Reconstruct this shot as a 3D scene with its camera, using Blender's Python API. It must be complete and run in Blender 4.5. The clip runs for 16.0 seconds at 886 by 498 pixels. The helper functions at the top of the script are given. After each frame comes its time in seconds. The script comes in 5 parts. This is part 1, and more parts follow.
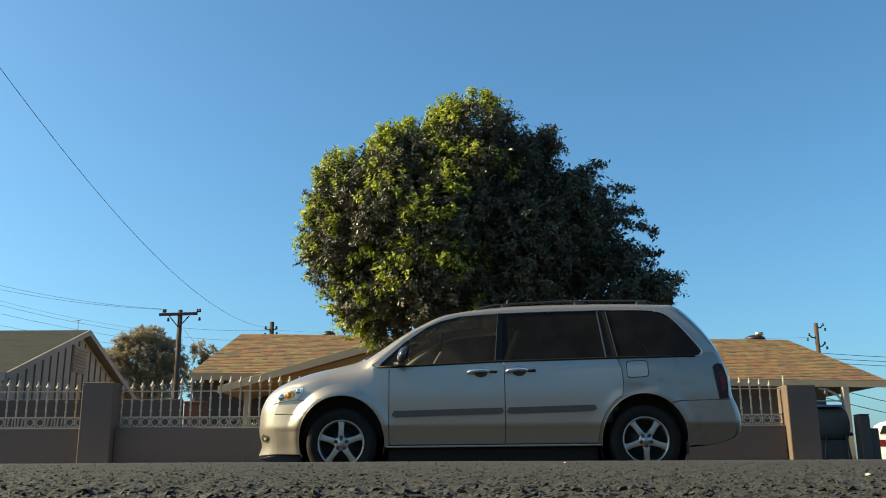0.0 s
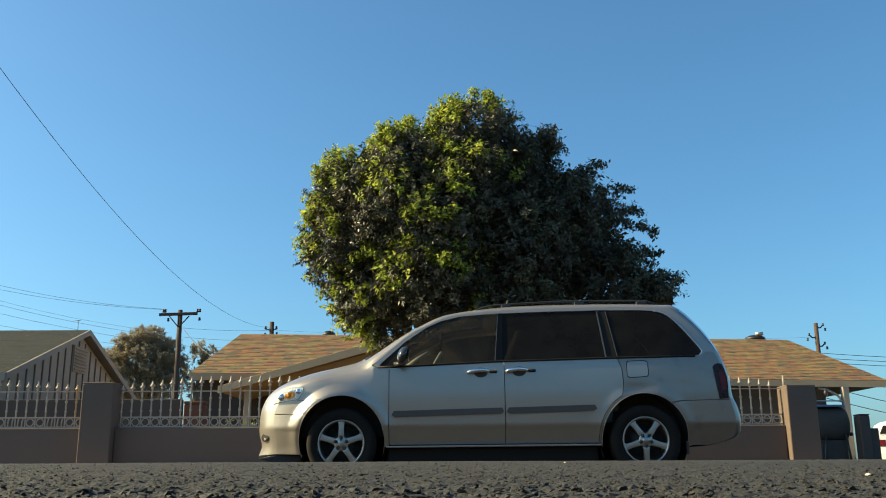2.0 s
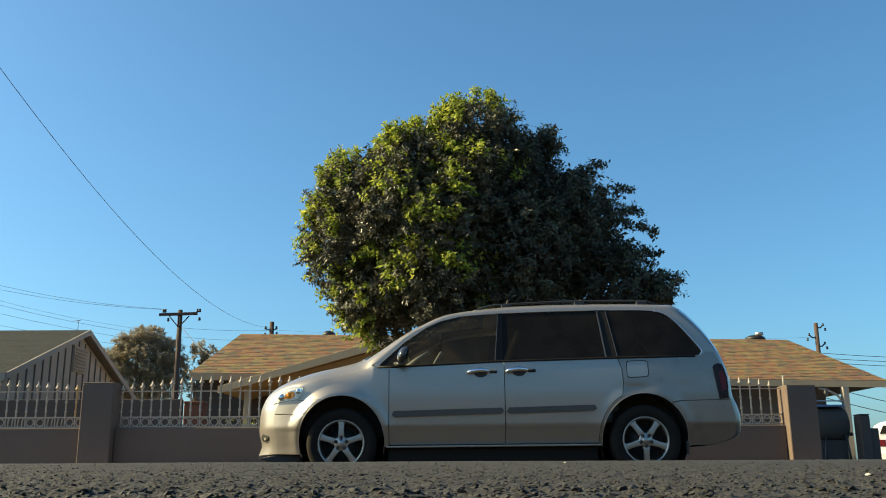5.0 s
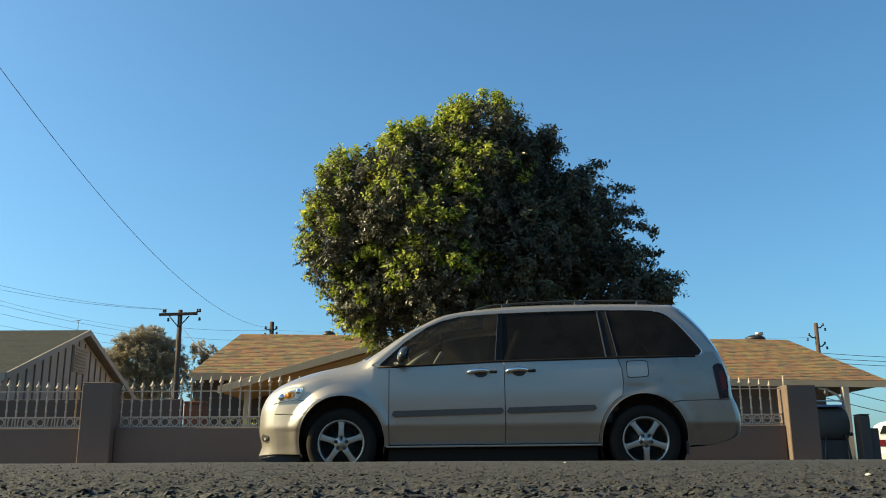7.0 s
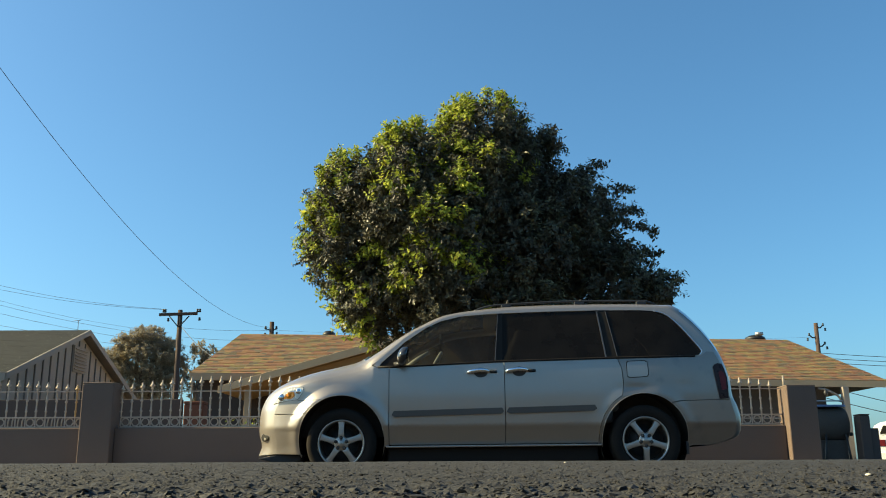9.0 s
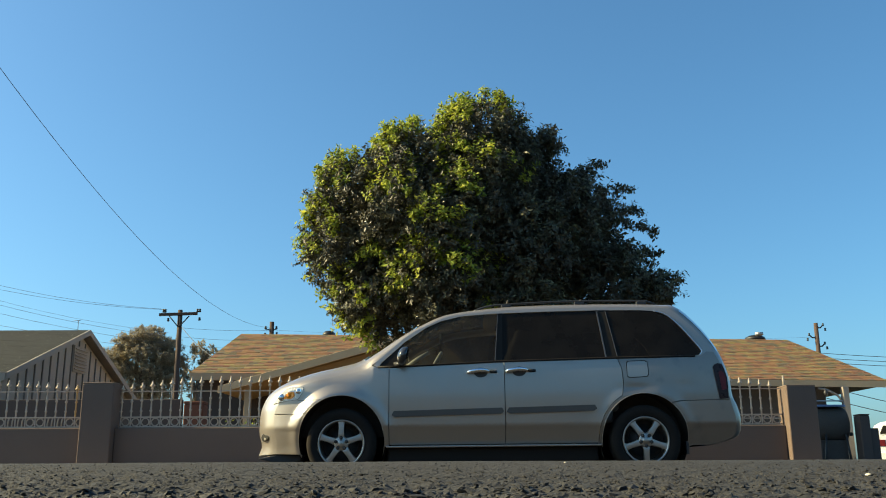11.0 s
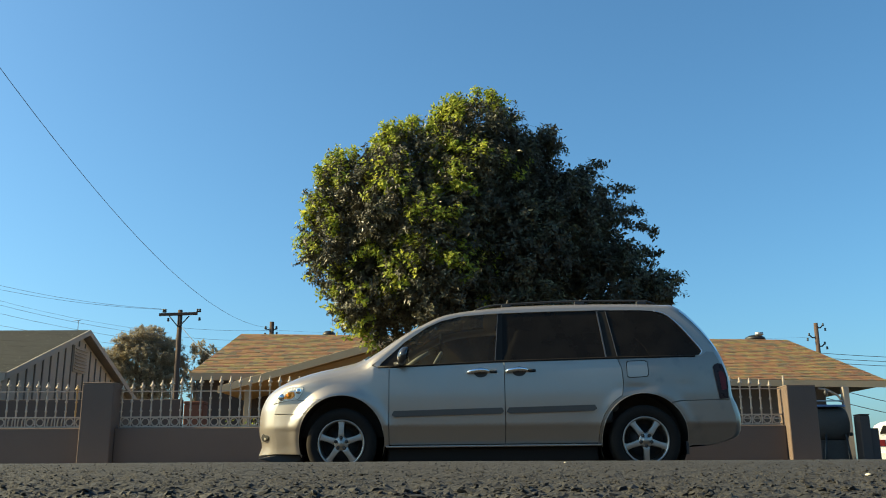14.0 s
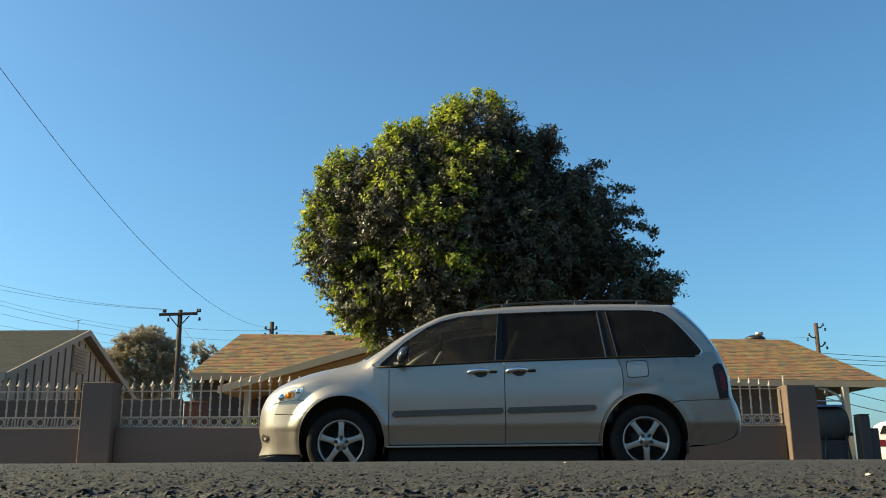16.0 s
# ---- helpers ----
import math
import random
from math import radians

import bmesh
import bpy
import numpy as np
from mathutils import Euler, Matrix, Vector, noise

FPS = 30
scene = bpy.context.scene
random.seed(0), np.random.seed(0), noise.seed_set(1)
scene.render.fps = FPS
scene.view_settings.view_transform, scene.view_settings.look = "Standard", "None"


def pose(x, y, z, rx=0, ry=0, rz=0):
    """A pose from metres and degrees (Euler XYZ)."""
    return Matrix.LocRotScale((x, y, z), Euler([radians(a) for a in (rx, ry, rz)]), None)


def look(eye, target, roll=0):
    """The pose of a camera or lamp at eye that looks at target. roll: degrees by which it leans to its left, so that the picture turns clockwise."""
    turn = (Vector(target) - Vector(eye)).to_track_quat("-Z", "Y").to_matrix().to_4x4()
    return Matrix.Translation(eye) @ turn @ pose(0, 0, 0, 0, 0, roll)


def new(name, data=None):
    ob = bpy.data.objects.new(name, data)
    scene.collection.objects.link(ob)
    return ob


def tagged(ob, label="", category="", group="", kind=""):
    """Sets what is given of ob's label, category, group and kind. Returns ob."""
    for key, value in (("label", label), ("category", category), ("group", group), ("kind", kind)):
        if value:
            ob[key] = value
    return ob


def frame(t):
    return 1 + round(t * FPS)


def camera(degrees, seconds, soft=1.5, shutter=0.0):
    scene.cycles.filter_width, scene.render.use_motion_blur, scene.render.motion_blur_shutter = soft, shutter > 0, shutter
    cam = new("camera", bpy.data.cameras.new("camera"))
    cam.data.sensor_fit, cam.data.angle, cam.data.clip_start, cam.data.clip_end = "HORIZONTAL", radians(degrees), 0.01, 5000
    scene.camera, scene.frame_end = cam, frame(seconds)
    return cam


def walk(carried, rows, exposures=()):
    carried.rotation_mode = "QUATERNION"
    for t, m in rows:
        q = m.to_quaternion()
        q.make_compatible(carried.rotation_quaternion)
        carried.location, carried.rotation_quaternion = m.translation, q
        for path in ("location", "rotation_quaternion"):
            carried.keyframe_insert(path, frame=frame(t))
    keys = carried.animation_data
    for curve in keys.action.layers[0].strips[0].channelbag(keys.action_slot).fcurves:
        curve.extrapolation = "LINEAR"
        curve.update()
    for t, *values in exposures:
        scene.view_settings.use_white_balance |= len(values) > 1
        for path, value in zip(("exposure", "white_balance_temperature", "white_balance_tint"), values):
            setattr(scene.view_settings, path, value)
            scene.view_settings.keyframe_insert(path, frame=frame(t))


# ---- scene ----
# ---- camera: lies on the road, tilted up, and stands still ----
cam = camera(52.21, 16.0, soft=1.0)
EYE = (0.0, 0.0, 0.06)
VIEW = look(EYE, (0.0, 10.0, 0.06 + 10.0 * math.tan(radians(13.935))), -0.26)
walk(cam, [(0.0, VIEW), (16.0, VIEW)], [(0.0, 1.23, 7500, -14), (16.0, 1.23, 7500, -14)])

# ---- light: low sun from behind and to the west, clear sky ----
SUN_EL, SUN_AZ = 29.0, -88.0          # degrees; azimuth from +y towards +x
world = bpy.data.worlds.new("sky")
scene.world = world
world.use_nodes = True
wt = world.node_tree
sky = wt.nodes.new("ShaderNodeTexSky")
sky.sky_type = "NISHITA"
sky.sun_disc = False
sky.sun_elevation, sky.sun_rotation = radians(SUN_EL), radians(SUN_AZ)
sky.air_density, sky.dust_density, sky.ozone_density = 1.0, 1.8, 10.0
wt.links.new(sky.outputs[0], wt.nodes["Background"].inputs[0])
wt.nodes["Background"].inputs[1].default_value = 0.10
sun = new("sun", bpy.data.lights.new("sun", "SUN"))
sun.data.energy, sun.data.angle, sun.data.color = 5.0, radians(0.5), (1.0, 0.775, 0.54)
SUN_TO = Vector((math.sin(radians(SUN_AZ)) * math.cos(radians(SUN_EL)), math.cos(radians(SUN_AZ)) * math.cos(radians(SUN_EL)), math.sin(radians(SUN_EL))))
sun.matrix_world = look(SUN_TO * 60, (0, 0, 0))


# ---- materials ----
def socket(node, name, value):
    if name in node.inputs:
        node.inputs[name].default_value = value


def mat(name, a, b=None, rough=0.6, metal=0.0, big=1.5, fine=40.0, bump=0.2, dist=0.004, stretch=(1, 1, 1), coat=0.0, spec=0.5,
        island=False, obrand=False, ramp=(0.3, 0.7), dirt=None, dirt_scale=2.0, dirt_at=(0.55, 0.75)):
    """A surface with broad stains, fine grain and bump; a and b are its two base colours."""
    m = bpy.data.materials.new(name)
    m.use_nodes = True
    t = m.node_tree
    p = t.nodes["Principled BSDF"]
    b = b or tuple(c * 0.8 for c in a)
    co = t.nodes.new("ShaderNodeTexCoord")
    mp = t.nodes.new("ShaderNodeMapping")
    mp.inputs["Scale"].default_value = stretch
    t.links.new(co.outputs["Object"], mp.inputs[0])
    n1 = t.nodes.new("ShaderNodeTexNoise")
    n1.inputs["Scale"].default_value, n1.inputs["Detail"].default_value = big, 6
    n2 = t.nodes.new("ShaderNodeTexNoise")
    n2.inputs["Scale"].default_value, n2.inputs["Detail"].default_value = fine, 5
    for n in (n1, n2):
        t.links.new(mp.outputs[0], n.inputs["Vector"])
    mixv = t.nodes.new("ShaderNodeMath")
    mixv.operation = "MULTIPLY_ADD"
    mixv.inputs[1].default_value = 0.45
    t.links.new(n2.outputs[0], mixv.inputs[0])
    half = t.nodes.new("ShaderNodeMath")
    half.operation = "MULTIPLY"
    half.inputs[1].default_value = 0.55
    t.links.new(n1.outputs[0], half.inputs[0])
    t.links.new(half.outputs[0], mixv.inputs[2])
    cr = t.nodes.new("ShaderNodeValToRGB")
    cr.color_ramp.elements[0].position, cr.color_ramp.elements[1].position = ramp
    cr.color_ramp.elements[0].color, cr.color_ramp.elements[1].color = (*b, 1), (*a, 1)
    src = mixv.outputs[0]
    if island or obrand:
        if island:
            g = t.nodes.new("ShaderNodeNewGeometry")
            rnd = g.outputs["Random Per Island"]
        else:
            g = t.nodes.new("ShaderNodeObjectInfo")
            rnd = g.outputs["Random"]
        add = t.nodes.new("ShaderNodeMath")
        add.operation = "MULTIPLY_ADD"
        add.inputs[1].default_value = 0.6
        t.links.new(rnd, add.inputs[0])
        sh = t.nodes.new("ShaderNodeMath")
        sh.operation = "MULTIPLY_ADD"
        sh.inputs[1].default_value, sh.inputs[2].default_value = 0.6, -0.1
        t.links.new(src, sh.inputs[0])
        t.links.new(sh.outputs[0], add.inputs[2])
        src = add.outputs[0]
    t.links.new(src, cr.inputs[0])
    col = cr.outputs[0]
    if dirt:
        n3 = t.nodes.new("ShaderNodeTexNoise")
        n3.inputs["Scale"].default_value, n3.inputs["Detail"].default_value = dirt_scale, 8
        t.links.new(co.outputs["Object"], n3.inputs["Vector"])
        dr = t.nodes.new("ShaderNodeValToRGB")
        dr.color_ramp.elements[0].position, dr.color_ramp.elements[1].position = dirt_at
        t.links.new(n3.outputs[0], dr.inputs[0])
        mx = t.nodes.new("ShaderNodeMix")
        mx.data_type = "RGBA"
        t.links.new(dr.outputs[0], mx.inputs[0])
        t.links.new(col, mx.inputs[6])
        mx.inputs[7].default_value = (*dirt, 1)
        col = mx.outputs[2]
    t.links.new(col, p.inputs["Base Color"])
    rr = t.nodes.new("ShaderNodeMapRange")
    rr.inputs[3].default_value, rr.inputs[4].default_value = max(0.02, rough - 0.1), min(1.0, rough + 0.1)
    t.links.new(n2.outputs[0], rr.inputs[0])
    t.links.new(rr.outputs[0], p.inputs["Roughness"])
    socket(p, "Metallic", metal)
    socket(p, "Coat Weight", coat)
    socket(p, "Coat Roughness", 0.06)
    socket(p, "Specular IOR Level", spec)
    if bump:
        bp = t.nodes.new("ShaderNodeBump")
        bp.inputs["Strength"].default_value, bp.inputs["Distance"].default_value = bump, dist
        t.links.new(n2.outputs[0], bp.inputs["Height"])
        t.links.new(bp.outputs[0], p.inputs["Normal"])
    return m


def tinted_glass(name, tint, rough=0.02, ior=1.35, veil=0.0):
    m = bpy.data.materials.new(name)
    m.use_nodes = True
    t = m.node_tree
    t.nodes.remove(t.nodes["Principled BSDF"])
    tr = t.nodes.new("ShaderNodeBsdfTransparent")
    tr.inputs[0].default_value = (*tint, 1)
    gl = t.nodes.new("ShaderNodeBsdfGlossy")
    gl.inputs["Roughness"].default_value = rough
    fr = t.nodes.new("ShaderNodeFresnel")
    fr.inputs[0].default_value = ior
    mx = t.nodes.new("ShaderNodeMixShader")
    t.links.new(fr.outputs[0], mx.inputs[0])
    t.links.new(tr.outputs[0], mx.inputs[1])
    t.links.new(gl.outputs[0], mx.inputs[2])
    out = mx.outputs[0]
    if veil:                                        # a pale film put in to lift the pane's blacks, as lens glare does
        df = t.nodes.new("ShaderNodeBsdfDiffuse")
        df.inputs[0].default_value = (0.42, 0.36, 0.30, 1)
        nz = t.nodes.new("ShaderNodeTexNoise")
        nz.inputs["Scale"].default_value, nz.inputs["Detail"].default_value = 5.0, 6
        co = t.nodes.new("ShaderNodeTexCoord")
        t.links.new(co.outputs["Object"], nz.inputs["Vector"])
        rg = t.nodes.new("ShaderNodeMapRange")
        rg.inputs[1].default_value, rg.inputs[2].default_value = 0.3, 0.7
        rg.inputs[3].default_value, rg.inputs[4].default_value = veil * 0.7, veil * 1.3
        t.links.new(nz.outputs[0], rg.inputs[0])
        film = t.nodes.new("ShaderNodeMixShader")
        t.links.new(rg.outputs[0], film.inputs[0])
        t.links.new(out, film.inputs[1])
        t.links.new(df.outputs[0], film.inputs[2])
        out = film.outputs[0]
    t.links.new(out, t.nodes["Material Output"].inputs[0])
    return m


def leaf_mat(name, dark, mid, light, see=0.35, spec=0.2, rough=0.5):
    m = bpy.data.materials.new(name)
    m.use_nodes = True
    t = m.node_tree
    p = t.nodes["Principled BSDF"]
    g = t.nodes.new("ShaderNodeNewGeometry")
    cr = t.nodes.new("ShaderNodeValToRGB")
    cr.color_ramp.elements[0].color, cr.color_ramp.elements[1].color = (*dark, 1), (*light, 1)
    e = cr.color_ramp.elements.new(0.55)
    e.color = (*mid, 1)
    co = t.nodes.new("ShaderNodeTexCoord")
    nz = t.nodes.new("ShaderNodeTexNoise")
    nz.inputs["Scale"].default_value = 1.6
    t.links.new(co.outputs["Object"], nz.inputs["Vector"])
    a = t.nodes.new("ShaderNodeMath")
    a.operation = "MULTIPLY_ADD"
    a.inputs[1].default_value, a.inputs[2].default_value = 1.1, -0.35
    t.links.new(nz.outputs[0], a.inputs[0])
    b = t.nodes.new("ShaderNodeMath")
    b.operation = "MULTIPLY_ADD"
    b.inputs[1].default_value = 0.6
    t.links.new(g.outputs["Random Per Island"], b.inputs[0])
    t.links.new(a.outputs[0], b.inputs[2])
    t.links.new(b.outputs[0], cr.inputs[0])
    t.links.new(cr.outputs[0], p.inputs["Base Color"])
    socket(p, "Roughness", rough)
    socket(p, "Specular IOR Level", spec)
    tl = t.nodes.new("ShaderNodeBsdfTranslucent")
    t.links.new(cr.outputs[0], tl.inputs[0])
    mx = t.nodes.new("ShaderNodeMixShader")
    mx.inputs[0].default_value = see
    t.links.new(p.outputs[0], mx.inputs[1])
    t.links.new(tl.outputs[0], mx.inputs[2])
    t.links.new(mx.outputs[0], t.nodes["Material Output"].inputs[0])
    return m


ASPHALT = mat("asphalt", (0.029, 0.028, 0.028), (0.012, 0.0116, 0.0116), 0.9, big=0.8, fine=160, bump=0.9, dist=0.006)
STONE = mat("road_stone", (0.27, 0.17, 0.07), (0.0175, 0.017, 0.0172), 0.8, big=30, fine=300, bump=0.3, dist=0.001, island=True, ramp=(0.82, 1.0))
CHIP = mat("pale_chip", (0.62, 0.58, 0.48), (0.5, 0.46, 0.38), 0.8, big=40, fine=300, bump=0.3, dist=0.001)
CONCRETE = mat("concrete", (0.24, 0.215, 0.19), (0.17, 0.155, 0.135), 0.85, big=1.2, fine=60, bump=0.4)
DIRT = mat("dry_ground", (0.16, 0.12, 0.085), (0.10, 0.08, 0.055), 0.95, big=0.5, fine=25, bump=0.6, dist=0.02)
STUCCO = mat("brown_stucco", (0.138, 0.098, 0.079), (0.115, 0.082, 0.066), 0.9, big=1.6, fine=110, bump=0.6, dist=0.004)
IRON = mat("cream_iron", (0.50, 0.40, 0.305), (0.37, 0.295, 0.23), 0.55, big=6, fine=90, bump=0.15, dirt=(0.25, 0.19, 0.14), dirt_scale=9, dirt_at=(0.6, 0.8))
# the cream iron again, with sunlight put into its colour
IRON_SUNLIT = mat("sunlit_iron", (0.56, 0.36, 0.15), (0.45, 0.29, 0.12), 0.5, big=6, fine=90, bump=0.15)
SILVER = mat("silver_paint", (0.425, 0.370, 0.318), (0.395, 0.344, 0.296), 0.36, metal=0.72, big=2, fine=900, bump=0.02, dist=0.0005, coat=0.35)
SCUFFED = mat("scuffed_silver_paint", (0.33, 0.284, 0.242), (0.28, 0.241, 0.205), 0.38, metal=0.70, big=2, fine=900, bump=0.02, dist=0.0005, coat=0.4,
              dirt=(0.20, 0.19, 0.18), dirt_scale=5.5, dirt_at=(0.58, 0.85))
TRIM_GREY = mat("grey_moulding", (0.092, 0.080, 0.070), (0.074, 0.064, 0.056), 0.45, big=5, fine=200, bump=0.05)
BLACK_PLASTIC = mat("black_plastic", (0.025, 0.025, 0.027), (0.016, 0.016, 0.017), 0.5, big=5, fine=200, bump=0.1)
PILLAR_BLACK = mat("black_pillar_film", (0.020, 0.0165, 0.0135), (0.015, 0.0125, 0.0105), 0.6, bump=0, spec=0.15)
GLOSS_BLACK = mat("gloss_black_plastic", (0.03, 0.03, 0.032), (0.02, 0.02, 0.021), 0.16, big=5, fine=200, bump=0.02, coat=0.6)
WELL = mat("wheel_well_black", (0.085, 0.072, 0.062), (0.062, 0.053, 0.046), 0.95, bump=0, spec=0.1)
RUBBER = mat("tyre_rubber", (0.024, 0.0205, 0.0178), (0.017, 0.0148, 0.013), 0.9, big=8, fine=150, bump=0.3, dist=0.002, spec=0.12)
ALLOY = mat("alloy", (0.47, 0.43, 0.385), (0.37, 0.34, 0.30), 0.36, metal=0.9, big=6, fine=300, bump=0.03, coat=0.3)
DARK_METAL = mat("dark_metal", (0.05, 0.05, 0.05), (0.03, 0.03, 0.03), 0.5, metal=0.7, big=6, fine=150, bump=0.1)
STRIP = mat("satin_strip", (0.20, 0.175, 0.155), (0.15, 0.13, 0.115), 0.35, metal=0.8, bump=0)
CHROME = mat("chrome", (0.85, 0.85, 0.86), (0.8, 0.8, 0.81), 0.1, metal=1.0, bump=0)
GLASS_DARK = tinted_glass("privacy_glass", (0.025, 0.023, 0.021), ior=1.22, veil=0.03)
GLASS_CLEAR = tinted_glass("door_glass", (0.42, 0.43, 0.41), ior=1.25, veil=0.035)
GLASS_SCREEN = tinted_glass("windscreen_glass", (0.62, 0.66, 0.64))
LENS = tinted_glass("lamp_lens", (0.93, 0.93, 0.92), 0.04, 1.2)
AMBER = mat("amber_lens", (1.0, 0.36, 0.02), (0.95, 0.27, 0.012), 0.2, metal=0.2, bump=0)
RED_LENS = mat("red_lens", (0.15, 0.010, 0.014), (0.07, 0.006, 0.008), 0.35, big=14, bump=0, spec=0.3)
SMOKED_LENS = mat("smoked_red_lens", (0.026, 0.007, 0.008), (0.015, 0.005, 0.005), 0.3, big=14, bump=0, spec=0.3)
LAMP_BOWL = mat("lamp_reflector", (0.92, 0.86, 0.78), (0.62, 0.58, 0.53), 0.25, metal=0.3, big=40, bump=0)
CABIN = mat("cabin_trim", (0.20, 0.185, 0.165), (0.14, 0.13, 0.115), 0.8, big=5, fine=80, bump=0.2)
CABIN_LIGHT = mat("beige_cabin_trim", (0.42, 0.38, 0.32), (0.36, 0.33, 0.28), 0.7, big=5, fine=80, bump=0.2)
SHINGLE = mat("brown_shingle", (0.28, 0.185, 0.072), (0.064, 0.050, 0.035), 0.9, big=1.1, fine=60, bump=0.5, dist=0.006, island=True, ramp=(0.12, 0.95))
for place, tone in ((0.28, (0.172, 0.074, 0.036)), (0.45, (0.22, 0.115, 0.042)), (0.6, (0.088, 0.073, 0.048)), (0.75, (0.19, 0.14, 0.045))):
    SHINGLE.node_tree.nodes["Color Ramp"].color_ramp.elements.new(place).color = (*tone, 1)
SHINGLE_GREY = mat("grey_shingle", (0.037, 0.038, 0.036), (0.030, 0.031, 0.030), 0.95, spec=0.12, big=1.1, fine=60, bump=0.5, dist=0.006, island=True, ramp=(0.2, 0.9))
SIDING = mat("taupe_siding", (0.33, 0.285, 0.24), (0.28, 0.24, 0.20), 0.8, big=1.2, fine=40, bump=0.2, stretch=(1, 1, 0.15))
BATTEN_SHADE = mat("batten_shade", (0.145, 0.125, 0.105), (0.115, 0.10, 0.085), 0.85, big=2, fine=40, bump=0.2)
FASCIA = mat("beige_fascia", (0.46, 0.33, 0.20), (0.40, 0.285, 0.17), 0.75, big=2, fine=40, bump=0.2)
FASCIA_GREY = mat("taupe_fascia", (0.30, 0.255, 0.21), (0.245, 0.208, 0.172), 0.75, big=2, fine=40, bump=0.2)
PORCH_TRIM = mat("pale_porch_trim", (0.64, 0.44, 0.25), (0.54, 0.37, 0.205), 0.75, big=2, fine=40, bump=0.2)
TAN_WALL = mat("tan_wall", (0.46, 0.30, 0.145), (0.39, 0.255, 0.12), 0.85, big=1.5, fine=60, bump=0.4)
BOUNCE_WALL = mat("pale_bounce", (0.44, 0.385, 0.32), (0.38, 0.33, 0.275), 0.9, big=1.2, fine=60, bump=0.4)
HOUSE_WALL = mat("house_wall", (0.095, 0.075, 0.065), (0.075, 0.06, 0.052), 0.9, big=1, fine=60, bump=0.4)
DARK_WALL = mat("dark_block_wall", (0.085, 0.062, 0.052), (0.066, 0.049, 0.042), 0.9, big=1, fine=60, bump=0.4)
WALL_END_LIT = mat("sunlit_orange", (0.17, 0.058, 0.030), (0.10, 0.038, 0.022), 0.85, big=4, fine=60, bump=0.4)
POLE_WOOD = mat("pole_wood", (0.085, 0.052, 0.038), (0.045, 0.028, 0.022), 0.9, big=3, fine=40, bump=0.5, stretch=(6, 6, 0.4))
WIRE = mat("wire_black", (0.10, 0.10, 0.105), (0.07, 0.07, 0.075), 0.6, bump=0)
BARK = mat("bark", (0.20, 0.16, 0.13), (0.10, 0.08, 0.065), 0.9, big=6, fine=40, bump=0.8, dist=0.01, stretch=(3, 3, 0.7))
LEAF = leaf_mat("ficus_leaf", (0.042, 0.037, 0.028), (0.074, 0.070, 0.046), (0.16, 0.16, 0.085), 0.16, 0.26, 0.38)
# young growth with sunlight put into its colour; also serves the weeds
YOUNG_SUNLIT_LEAF = leaf_mat("young_sunlit_leaf", (0.13, 0.16, 0.032), (0.33, 0.385, 0.062), (0.66, 0.61, 0.11), 0.45)
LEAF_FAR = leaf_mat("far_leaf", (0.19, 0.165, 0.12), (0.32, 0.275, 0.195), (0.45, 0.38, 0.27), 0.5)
WHITE_PAINT = mat("white_car_paint", (0.78, 0.78, 0.74), (0.72, 0.72, 0.68), 0.3, big=2, fine=300, bump=0.02, coat=0.6)
PIPE_GREY = mat("galvanised", (0.42, 0.42, 0.42), (0.28, 0.28, 0.28), 0.45, metal=0.7, big=8, fine=80, bump=0.15)
BLUE_LID = mat("blue_plastic", (0.12, 0.19, 0.33), (0.09, 0.14, 0.26), 0.5, big=5, fine=100, bump=0.1)
GREEN_DARK = mat("dark_green_plastic", (0.025, 0.05, 0.04), (0.018, 0.035, 0.03), 0.5, big=5, fine=100, bump=0.1)


# ---- building helpers ----
def mesh_from(name, verts, faces, smooth=False):
    me = bpy.data.meshes.new(name)
    me.from_pydata([tuple(v) for v in verts], [], faces)
    me.update()
    if smooth:
        me.polygons.foreach_set("use_smooth", [True] * len(me.polygons))
    return me


def part(name, bm, material, parent=None, label="", smooth=False):
    """One mesh object from a bmesh (or a finished mesh), under its parent."""
    if isinstance(bm, bmesh.types.BMesh):
        me = bpy.data.meshes.new(name)
        bm.normal_update()
        bm.to_mesh(me)
        bm.free()
        if smooth:
            me.polygons.foreach_set("use_smooth", [True] * len(me.polygons))
    else:
        me = bm
    if len(me.materials) == 0:
        me.materials.append(material)
    ob = new(name, me)
    if parent is not None:
        ob.parent = parent
    if label:
        tagged(ob, label)
    return ob


def thing(name, m, label, category, group="", kind=""):
    ob = new(name)
    ob.matrix_basis = m
    return tagged(ob, label, category, group, kind)


def box(bm, x0, x1, y0, y1, z0, z1, bevel=0.0, m=None):
    vs = [bm.verts.new((x, y, z)) for z in (z0, z1) for y in (y0, y1) for x in (x0, x1)]
    fs = [bm.faces.new([vs[i] for i in f]) for f in ((0, 2, 3, 1), (4, 5, 7, 6), (0, 1, 5, 4), (2, 6, 7, 3), (0, 4, 6, 2), (1, 3, 7, 5))]
    if m is not None:
        bmesh.ops.transform(bm, matrix=m, verts=vs)
    if bevel:
        bmesh.ops.bevel(bm, geom=list({e for f in fs for e in f.edges}), offset=bevel, segments=2, affect="EDGES", profile=0.5)
    return bm


def block(x0, x1, y0, y1, z0, z1, bevel=0.0, m=None):
    return box(bmesh.new(), x0, x1, y0, y1, z0, z1, bevel, m)


